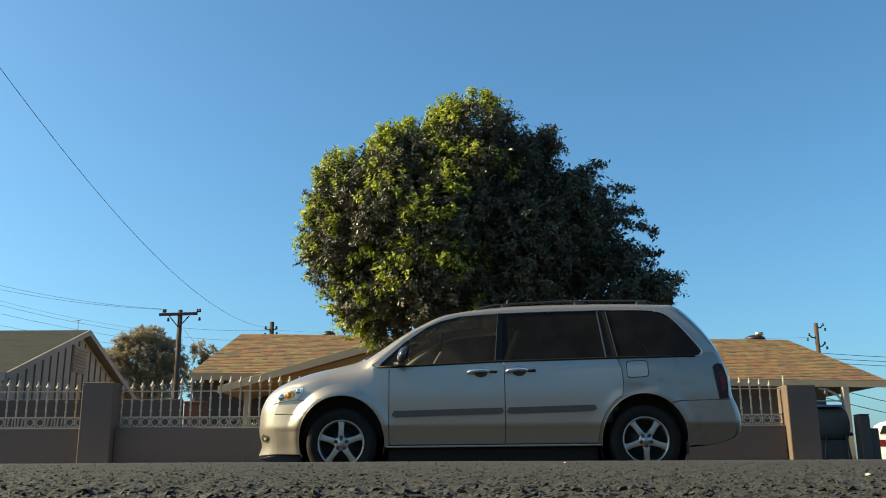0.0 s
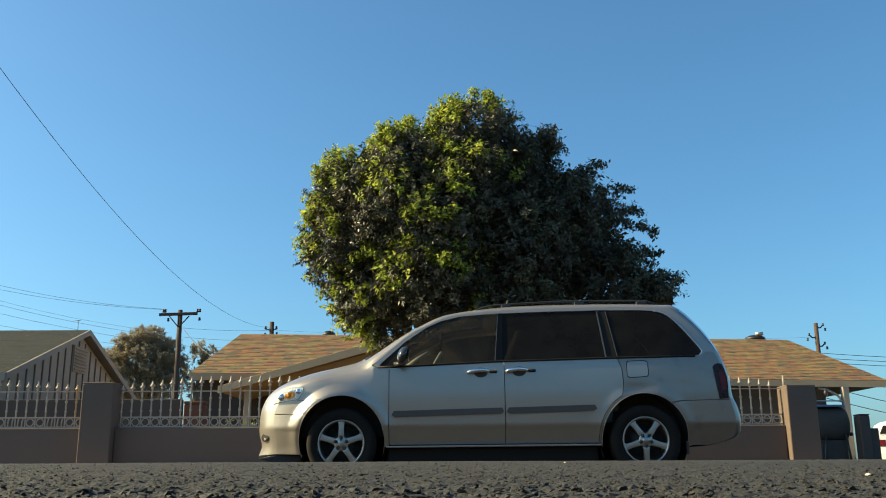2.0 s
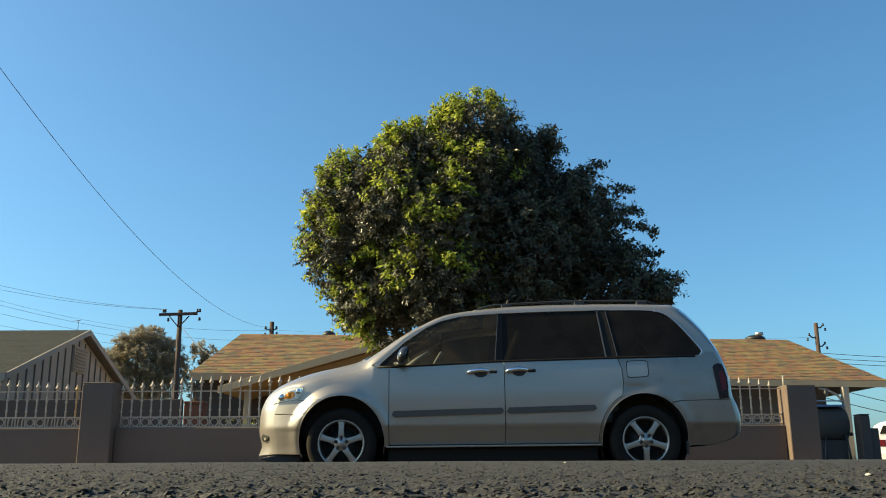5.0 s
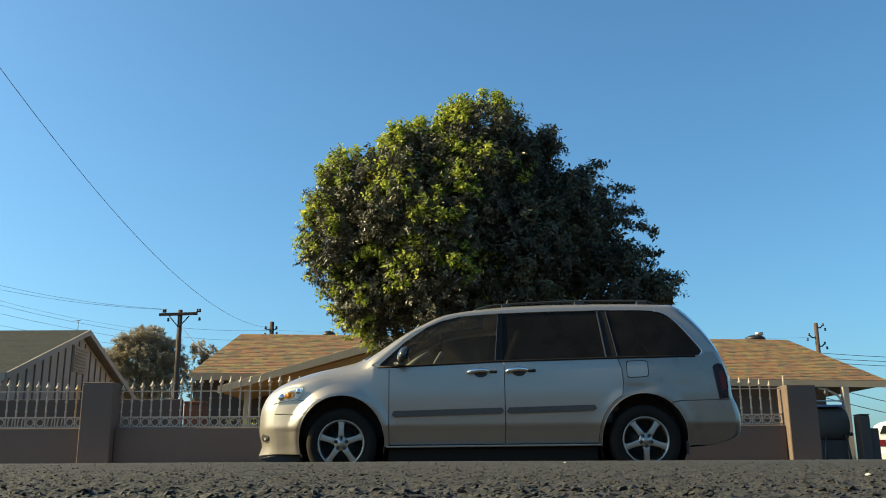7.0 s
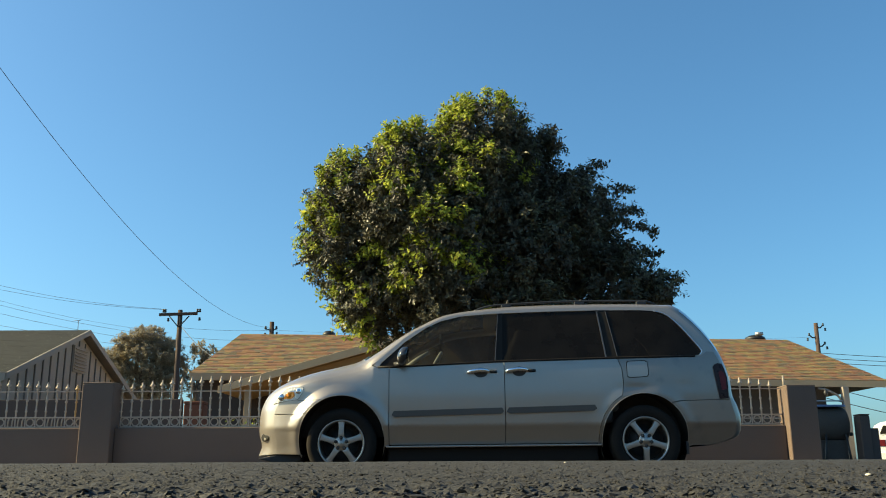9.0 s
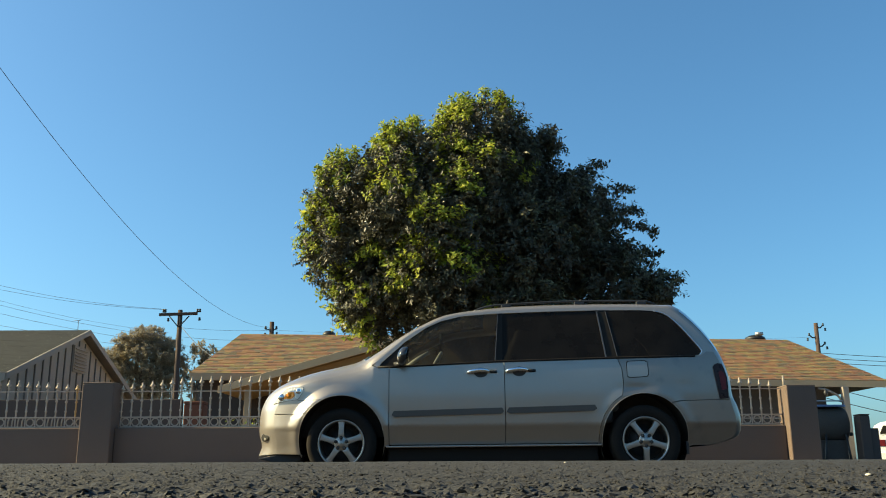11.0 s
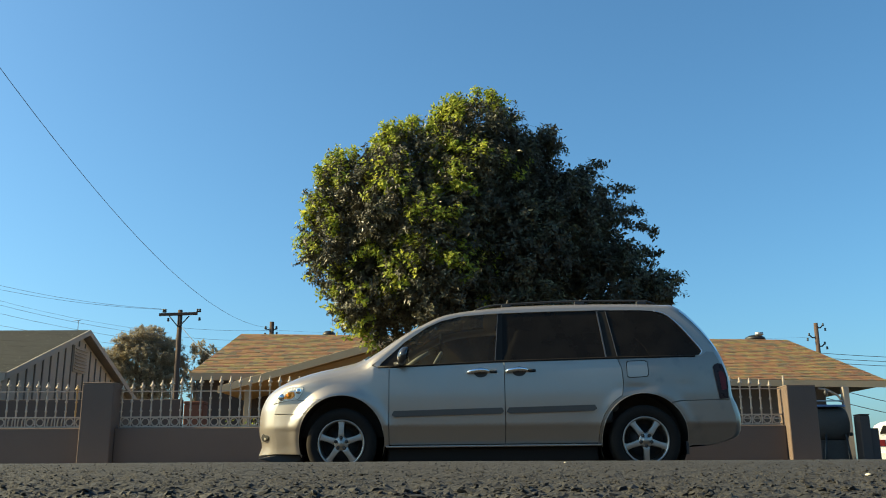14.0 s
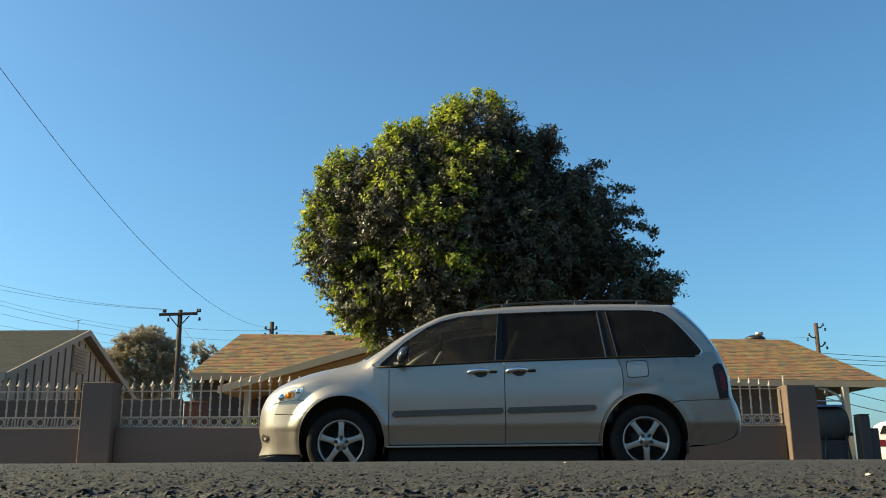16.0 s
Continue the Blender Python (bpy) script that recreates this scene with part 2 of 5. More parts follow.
def tube_data(points, radii, sides=8, closed=False):
    """Verts and faces of a tube along points."""
    pts = [Vector(p) for p in points]
    n = len(pts)
    if not hasattr(radii, "__len__"):
        radii = [radii] * n
    verts, faces = [], []
    for i, p in enumerate(pts):
        a = pts[(i - 1) % n] if (i > 0 or closed) else p
        b = pts[(i + 1) % n] if (i < n - 1 or closed) else p
        d = (b - a).normalized()
        side = d.cross(Vector((0, 0, 1)))
        if side.length < 0.05:
            side = d.cross(Vector((0, 1, 0)))
        side.normalize()
        up = side.cross(d).normalized()
        for k in range(sides):
            t = 2 * math.pi * k / sides
            verts.append(p + (side * math.cos(t) + up * math.sin(t)) * radii[i])
    for i in range(n if closed else n - 1):
        j = (i + 1) % n
        for k in range(sides):
            l = (k + 1) % sides
            faces.append((i * sides + k, i * sides + l, j * sides + l, j * sides + k))
    if not closed:
        faces.append(tuple(range(sides))[::-1])
        faces.append(tuple((n - 1) * sides + k for k in range(sides)))
    return verts, faces


def tube(points, radii, sides=8, closed=False, name="tube"):
    v, f = tube_data(points, radii, sides, closed)
    return mesh_from(name, v, f, True)


def lathe(profile, n=32, axis="z", name="lathe", smooth=True):
    """Turn (radius, height) pairs round an axis."""
    verts, faces = [], []
    for r, h in profile:
        for k in range(n):
            t = 2 * math.pi * k / n
            c, s = r * math.cos(t), r * math.sin(t)
            verts.append((c, s, h) if axis == "z" else (c, h, s))
    for i in range(len(profile) - 1):
        for k in range(n):
            l = (k + 1) % n
            q = (i * n + k, i * n + l, (i + 1) * n + l, (i + 1) * n + k)
            faces.append(q if axis == "z" else q[::-1])
    return mesh_from(name, verts, faces, smooth)


def prism(outline, y0, y1, bevel=0.0):
    """A solid with an outline in x and z, from y0 to y1."""
    bm = bmesh.new()
    a = [bm.verts.new((x, y0, z)) for x, z in outline]
    b = [bm.verts.new((x, y1, z)) for x, z in outline]
    n = len(outline)
    bm.faces.new(a)
    bm.faces.new(b[::-1])
    for i in range(n):
        j = (i + 1) % n
        bm.faces.new((a[i], b[i], b[j], a[j]))
    bmesh.ops.recalc_face_normals(bm, faces=bm.faces)
    if bevel:
        bmesh.ops.bevel(bm, geom=list(bm.edges), offset=bevel, segments=2, affect="EDGES", profile=0.5)
    return bm


# ---- ground and road ----
CROWN_Y, CROWN_Z = 4.6, 0.109


def road_z(y):
    if y < CROWN_Y:
        return CROWN_Z * (1 - ((y - CROWN_Y) / 4.6) ** 2) if y > -0.3 else -0.015
    return max(0.0, CROWN_Z * (1 - ((y - CROWN_Y) / 4.3) ** 2))


def rough_z(x, y):
    v = Vector((x, y, 0))
    k = max(0.0, min(1.0, (y - 0.3) / 0.3, (6.0 - y) / 0.5, (1.62 - abs(x)) / 0.1)) * max(0.22, min(1.0, 1.35 - 0.38 * y))     # rolled smoother towards the crown
    return 0.0015 * noise.noise(v * 1.7) + k * (0.001 * noise.noise(v * 14) + 0.0047 * noise.noise(v * 34) + 0.0048 * noise.noise(v * 62) + 0.0025 * noise.noise(v * 120))


def grid_sheet(name, xs, ys, zf, material, label, category, parent=None):
    verts = [(x, y, zf(x, y)) for y in ys for x in xs]
    n = len(xs)
    faces = [(j * n + i, j * n + i + 1, (j + 1) * n + i + 1, (j + 1) * n + i) for j in range(len(ys) - 1) for i in range(n - 1)]
    ob = part(name, mesh_from(name, verts, faces, True), material, parent)
    return tagged(ob, label, category, kind="structure")


def build_ground():
    far = (-2500, -600, -150, -60, -30, 30, 60, 150, 600, 2500)
    grid_sheet("ground", far, (-2500, -600, -100, -30, -5, 5, 12, 30, 60, 120, 500, 2500), lambda x, y: -0.06, DIRT, "dry bare ground of the yards", "ground")
    xs = list(np.arange(-1.6, 1.6001, 0.007))
    ys = list(np.arange(0.55, 1.4, 0.0065)) + list(np.arange(1.4, 2.4, 0.010)) + list(np.arange(2.4, 5.6, 0.025))
    wide = sorted({-60.0, -30.0, -15.0, -8.0, -5.0, -3.5, -2.5, -2.0, 2.0, 2.5, 3.5, 5.0, 8.0, 15.0, 30.0, 60.0})
    road = grid_sheet("road", wide[:8] + xs + wide[8:], [-3.6, -2.0, -0.5, 0.0, 0.3] + ys + list(np.arange(5.7, 10.75, 0.25)) + [10.74],
                      lambda x, y: road_z(y) + rough_z(x, y), ASPHALT, "worn grey asphalt street with coarse exposed stones", "road")
    # stones proud of the tar, thick near the lens and thinner towards the crown
    rnd = random.Random(5)
    verts, faces = [], []
    ico = bmesh.new()
    bmesh.ops.create_icosphere(ico, subdivisions=1, radius=1)
    base = [v.co.copy() for v in ico.verts]
    tri = [[v.index for v in f.verts] for f in ico.faces]
    ico.free()
    for k in range(26000):
        y = 0.60 + 2.6 * rnd.random() ** 2.5
        x = rnd.uniform(-0.62, 0.62) * y * 1.05
        r = rnd.uniform(0.0018, 0.0047 if y > 1.0 else 0.0070) * (1 - 0.25 * (y - 0.6))
        m = Matrix.Translation((x, y, road_z(y) + rough_z(x, y) - r * 0.22)) @ Euler((rnd.uniform(-0.5, 0.5), rnd.uniform(-0.5, 0.5), rnd.random() * 6)).to_matrix().to_4x4() @ Matrix.Diagonal((r * rnd.uniform(0.9, 1.6), r * rnd.uniform(0.7, 1.2), r * rnd.uniform(0.35, 0.65), 1))
        o = len(verts)
        verts += [m @ (c * rnd.uniform(0.70, 1.25)) for c in base]
        faces += [[o + i for i in f] for f in tri]
    tagged(part("road_stone", mesh_from("road_stone", verts, faces), STONE, road), "small grey and amber stones set in the tar", kind="stuff")
    kerb = part("kerb", block(-40, 40, 10.75, 10.92, -0.05, 0.12, 0.015), CONCRETE)
    tagged(kerb, "pale concrete kerb along the street", "kerb", kind="structure")
    walk_slab = part("pavement", block(-40, 40, 10.92, 11.5, -0.05, 0.115), CONCRETE)
    tagged(walk_slab, "plain concrete pavement before the wall", "pavement", kind="structure")
    drive = part("driveway", block(4.9, 8.7, 11.5, 22.5, -0.05, 0.05), CONCRETE)
    tagged(drive, "plain concrete driveway beside the house", "driveway", kind="structure")
    # unseen wall, added to block low sky and bounce warm light
    back = part("unseen_bounce_wall", block(-40, 40, -7.0, -6.8, -0.1, 3.4), BOUNCE_WALL)
    tagged(back, "plain pale wall added unseen behind the camera to bounce light", "wall", kind="structure")
    near = part("pavement_near", block(-40, 40, -6.5, -3.6, -0.2, 0.05), CONCRETE)
    tagged(near, "plain concrete pavement on the near side", "pavement", kind="structure")


build_ground()


# ---- the van: sizes from the front axle, u to the rear, z from the road ----
from mathutils.geometry import delaunay_2d_cdt

WB = 2.856
SIDE_Z = (0.18, 0.30, 0.462, 0.478, 0.70, 0.80, 1.00, 1.08, 1.30, 1.55, 1.70)
SIDE_W = (0.80, 0.832, 0.898, 0.911, 0.918, 0.916, 0.900, 0.885, 0.825, 0.750, 0.690)


def soft_interp(x, xs, ys):
    d = 0.035 if x > 0.58 else 0.010
    return sum(np.interp(x + k * d, xs, ys) for k in (-1.5, -0.75, 0, 0.75, 1.5)) / 5


def half_width(u, z):
    w = soft_interp(z, SIDE_Z, SIDE_W)
    tf, tr = max(0.0, (-0.15 - u) / 0.55), max(0.0, (u - 2.95) / 0.8)
    w *= (1 - 0.20 * tf * tf) * (1 - 0.07 * tr * tr)
    for c in (0.0, WB):
        d = math.hypot(u - c, z - 0.35)
        w += (0.020 if c == 0.0 else 0.010) * math.exp(-((d - 0.43) / 0.06) ** 2)
    brow = max(0.0, min(1.0, (0.22 - u) / 0.34)) * max(0.0, min(1.0, (z - 0.45) / 0.12))      # crease over the front arch
    w += 0.036 * brow * max(0.0, min(1.0, (0.532 - math.hypot(u, z - 0.35)) / 0.10))
    w -= 0.012 * math.exp(-(((u - 2.80) / 0.15) ** 2 + ((z - 0.81) / 0.040) ** 2)) + 0.003 * math.exp(-(((u - 3.25) / 0.12) ** 2 + ((z - 0.84) / 0.04) ** 2))     # old dents
    if z > 0.86 and u < 0.3:                       # fender top rolls towards the hood
        w -= 0.22 * ((min(z, 1.05) - 0.86) / 0.22) ** 2 * min(1.0, (0.3 - u) / 0.4)
    return w


# shoulder line S and centre line C, from the front bumper over the roof to the rear bumper
RIM_S = [(-0.64, 0.245), (-0.628, 0.34), (-0.655, 0.45), (-0.655, 0.58), (-0.63, 0.68), (-0.545, 0.78), (-0.40, 0.865), (-0.12, 0.945), (0.14, 1.002), (0.28, 1.055),
         (0.62, 1.345), (0.82, 1.455), (1.04, 1.545), (1.45, 1.593), (1.9, 1.616), (2.6, 1.625), (3.08, 1.614), (3.23, 1.575), (3.42, 1.39), (3.57, 1.16),
         (3.655, 0.92), (3.675, 0.735), (3.70, 0.63), (3.725, 0.50), (3.69, 0.355), (3.46, 0.285)]
RIM_C = [(-0.91, 0.235), (-0.875, 0.33), (-0.90, 0.44), (-0.90, 0.57), (-0.88, 0.70), (-0.81, 0.83), (-0.66, 0.935), (-0.36, 1.05), (-0.04, 1.122), (0.15, 1.182),
         (0.50, 1.367), (0.72, 1.496), (0.97, 1.606), (1.40, 1.680), (1.9, 1.712), (2.6, 1.718), (3.17, 1.704), (3.35, 1.68), (3.55, 1.47), (3.71, 1.21),
         (3.78, 0.95), (3.80, 0.76), (3.86, 0.65), (3.885, 0.51), (3.85, 0.375), (3.62, 0.295)]


def catmull(pts, per=6):
    out = []
    n = len(pts)
    for i in range(n - 1):
        p0, p1, p2, p3 = (np.array(pts[max(0, min(n - 1, i + k))]) for k in (-1, 0, 1, 2))
        for k in range(per):
            t = k / per
            out.append(tuple(0.5 * (2 * p1 + (p2 - p0) * t + (2 * p0 - 5 * p1 + 4 * p2 - p3) * t * t + (3 * p1 - p0 - 3 * p2 + p3) * t ** 3)))
    out.append(tuple(pts[-1]))
    return out


PER = 6
S_LINE, C_LINE = catmull(RIM_S, PER), catmull(RIM_C, PER)


def inside(p, poly):
    x, y = p
    c = False
    for (x1, y1), (x2, y2) in zip(poly, poly[1:] + poly[:1]):
        if (y1 > y) != (y2 > y) and x < (x2 - x1) * (y - y1) / (y2 - y1) + x1:
            c = not c
    return c


def dense(poly, step=0.04):
    out = []
    for (x1, y1), (x2, y2) in zip(poly, poly[1:] + poly[:1]):
        n = max(1, int(math.hypot(x2 - x1, y2 - y1) / step))
        out += [(x1 + (x2 - x1) * k / n, y1 + (y2 - y1) * k / n) for k in range(n)]
    return out


def side_panel(poly, holes=(), lift=0.0, lip=0.014, step=0.05, side=-1, name="panel"):
    """A panel of the van's side: its outline in u and z, laid on the body's curve, with a returned edge."""
    loops = [dense(poly)] + [dense(h) for h in holes]
    pts, edges = [], []
    for lp in loops:
        o = len(pts)
        pts += lp
        edges += [(o + i, o + (i + 1) % len(lp)) for i in range(len(lp))]
    nb = len(pts)
    us, zs = [p[0] for p in loops[0]], [p[1] for p in loops[0]]
    for i, u in enumerate(np.arange(min(us), max(us), step)):
        for z in np.arange(min(zs) + (step / 2 if i % 2 else 0), max(zs), step):
            if inside((u, z), loops[0]) and not any(inside((u, z), h) for h in loops[1:]):
                if min((u - a) ** 2 + (z - b) ** 2 for a, b in pts[:nb]) > (0.4 * step) ** 2:
                    pts.append((float(u), float(z)))
    v2, e2, f2, *_ = delaunay_2d_cdt([Vector(p) for p in pts], edges, [], 0, 1e-5)
    faces = []
    for f in f2:
        c = (sum(v2[i][0] for i in f) / 3, sum(v2[i][1] for i in f) / 3)
        if inside(c, loops[0]) and not any(inside(c, h) for h in loops[1:]):
            faces.append(tuple(f))
    verts = [(v[0], side * (half_width(v[0], v[1]) + lift), v[1]) for v in v2]
    # faces look outwards
    a, b, c = (Vector(verts[i]) for i in faces[0])
    if (b - a).cross(c - a).y * side < 0:
        faces = [f[::-1] for f in faces]
    normals = []
    for u, y, z in verts:
        e = 0.006
        g = Vector((-(half_width(u + e, z) - half_width(u - e, z)) / (2 * e), side, -(half_width(u, z + e) - half_width(u, z - e)) / (2 * e)))
        normals.append(g.normalized())
    if lip:
        count = {}
        for f in faces:
            for i in range(3):
                count.setdefault(frozenset((f[i], f[(i + 1) % 3])), []).append((f[i], f[(i + 1) % 3]))
        for es in count.values():
            if len(es) == 1:
                i, j = es[0]
                o = len(verts)
                verts += [verts[j], verts[i], (verts[i][0], verts[i][1] - side * lip, verts[i][2]), (verts[j][0], verts[j][1] - side * lip, verts[j][2])]
                faces.append((o, o + 1, o + 2, o + 3))
                edge = (Vector(verts[o + 1]) - Vector(verts[o])).cross(Vector(verts[o + 2]) - Vector(verts[o])).normalized()
                normals += [edge] * 4
    me = mesh_from(name, verts, faces, True)
    me.normals_split_custom_set_from_vertices(normals)
    return me


def skin_curve(i):
    """Bezier points from the shoulder at station i to the centre line; it leaves the side along the side's own slope."""
    s, c = np.array(S_LINE[i]), np.array(C_LINE[i])
    w = half_width(*s)
    run = np.linalg.norm(c - s)
    d = (c - s) / run
    slope = max(-1.6, min(0.0, (w - half_width(*(s - d * 0.02))) / 0.02))
    p0, p3 = np.array([s[0], w, s[1]]), np.array([c[0], 0.0, c[1]])
    a = min(run * 0.62, 0.5 * w / max(0.2, -slope))
    return p0, p0 + np.array([d[0], slope, d[1]]) * a, p3 + np.array([0.0, w * 0.55, 0.0]), p3


def skin_point(i, k):
    p0, p1, p2, p3 = skin_curve(int(i * PER))
    return p0 * (1 - k) ** 3 + 3 * p1 * k * (1 - k) ** 2 + 3 * p2 * k * k * (1 - k) + p3 * k ** 3


def rim_surface(i0, i1, k0=0.0, k1=1.0, lift=0.0, rows=12, name="skin", both=True):
    """The rounded skin from shoulder to centre line and over to the other side, between two stations of the rim."""
    verts = []
    ks = [k0 + (k1 - k0) * r / rows for r in range(rows + 1)]
    span = range(int(i0 * PER), int(i1 * PER) + 1)
    cols = [(k, -1) for k in ks] + ([(k, 1) for k in ks[::-1]][(1 if k1 >= 1 else 0):] if both else [])
    for i in span:
        for k, sd in cols:
            q = skin_point(i / PER + 1e-6, k)
            verts.append((q[0], sd * (q[1] + lift), q[2] + lift * 0.4))
    n = len(cols)
    faces = [(a * n + b, a * n + b + 1, (a + 1) * n + b + 1, (a + 1) * n + b) for a in range(len(span) - 1) for b in range(n - 1)]
    return mesh_from(name, verts, faces, True)


def arch(c, r, z0, start, end, n=18, top=1.04):
    """Points on a wheel arch, angles in degrees, 0 to the rear."""
    return [(c + r * math.cos(radians(start + (end - start) * k / n)), z0 + r * top * math.sin(radians(start + (end - start) * k / n))) for k in range(n + 1)]


def make_wheel(parent, u, y, side, turn):
    w = new("wheel")
    w.parent = parent
    w.matrix_basis = pose(u, y, 0.331, 0, turn, 0 if side < 0 else 180)
    # local: outer face towards -y
    tyre = lathe([(0.212, -0.003), (0.240, -0.020), (0.275, -0.034), (0.305, -0.026), (0.322, -0.008), (0.3285, 0.02), (0.331, 0.09), (0.3285, 0.16), (0.322, 0.188), (0.29, 0.21), (0.235, 0.2)], 56, "y", "tyre")
    part("tyre", tyre, RUBBER, w, "black rubber tyre")
    barrel = lathe([(0.236, -0.002), (0.236, -0.016), (0.228, -0.020), (0.217, -0.012), (0.212, 0.01), (0.205, 0.06), (0.20, 0.17)], 56, "y", "rim")
    rim = part("rim", barrel, ALLOY, w, "polished five-spoke alloy rim")
    rim.matrix_basis = Matrix.Diagonal((0.935, 1, 0.935, 1))
    part("brake_disc", lathe([(0.0, 0.075), (0.15, 0.075), (0.15, 0.095), (0.0, 0.1)], 40, "y", "brake_disc"), DARK_METAL, w)
    part("brake_backing", lathe([(0.0, 0.12), (0.2, 0.12), (0.205, 0.15)], 32, "y", "brake_backing"), WELL, w)
    spoke = None
    for k in range(5):
        a = radians(90 + 72 * k)
        if spoke is None:
            bm = bmesh.new()
            out = []
            for r, hw, y0 in ((0.045, 0.040, -0.006), (0.09, 0.034, -0.012), (0.15, 0.030, -0.010), (0.19, 0.033, -0.007), (0.22, 0.046, -0.006)):
                out.append([bm.verts.new((sx * hw * f, yy, r)) for sx, f, yy in ((-1, 1.0, y0 + 0.028), (-1, 0.82, y0), (-1, 0.25, y0 - 0.002), (1, 0.25, y0 - 0.002), (1, 0.82, y0), (1, 1.0, y0 + 0.028))])
            for p, q in zip(out, out[1:]):
                for i in range(5):
                    bm.faces.new((p[i], p[i + 1], q[i + 1], q[i]))
            bmesh.ops.recalc_face_normals(bm, faces=bm.faces)
            for f in bm.faces:
                if f.normal.y > 0.3:
                    bmesh.ops.reverse_faces(bm, faces=list(bm.faces))
                    break
            spoke = part("spoke", bm, ALLOY, rim)
        else:
            spoke = part("spoke", spoke.data, ALLOY, rim)
        spoke.matrix_basis = pose(0, 0, 0, 0, -math.degrees(a) + 90, 0)
    part("hub_cap", lathe([(0.0, -0.021), (0.026, -0.020), (0.031, -0.017), (0.033, -0.013), (0.058, -0.0145), (0.070, -0.010), (0.074, 0.02)], 28, "y", "hub_cap"), ALLOY, rim, "round alloy hub cap")
    # bolts with near-black flanges, put in for the shade of recessed lug holes
    bolt = None
    for k in range(5):
        a = radians(90 + 72 * k)
        me = bolt.data if bolt else lathe([(0.0, -0.016), (0.008, -0.016), (0.010, -0.012), (0.0175, -0.012), (0.0175, 0.01)], 12, "y", "lug_bolt")
        bolt = part("lug_bolt", me, WELL, rim)
        bolt.matrix_basis = pose(0.056 * math.cos(a), -0.0075, 0.056 * math.sin(a))
    return w


def make_seat(parent, u, y):
    bm = block(u - 0.02, u + 0.48, y - 0.24, y + 0.24, 0.52, 0.66, 0.04)
    box(bm, -0.07, 0.07, y - 0.24, y + 0.24, 0.0, 0.62, 0.04, pose(u + 0.46, 0, 0.64, 0, 16, 0))
    box(bm, -0.05, 0.05, y - 0.13, y + 0.13, 0.0, 0.18, 0.03, pose(u + 0.65, 0, 1.27, 0, 16, 0))
    part("seat", bm, CABIN, parent, "dark cloth front seat", True)


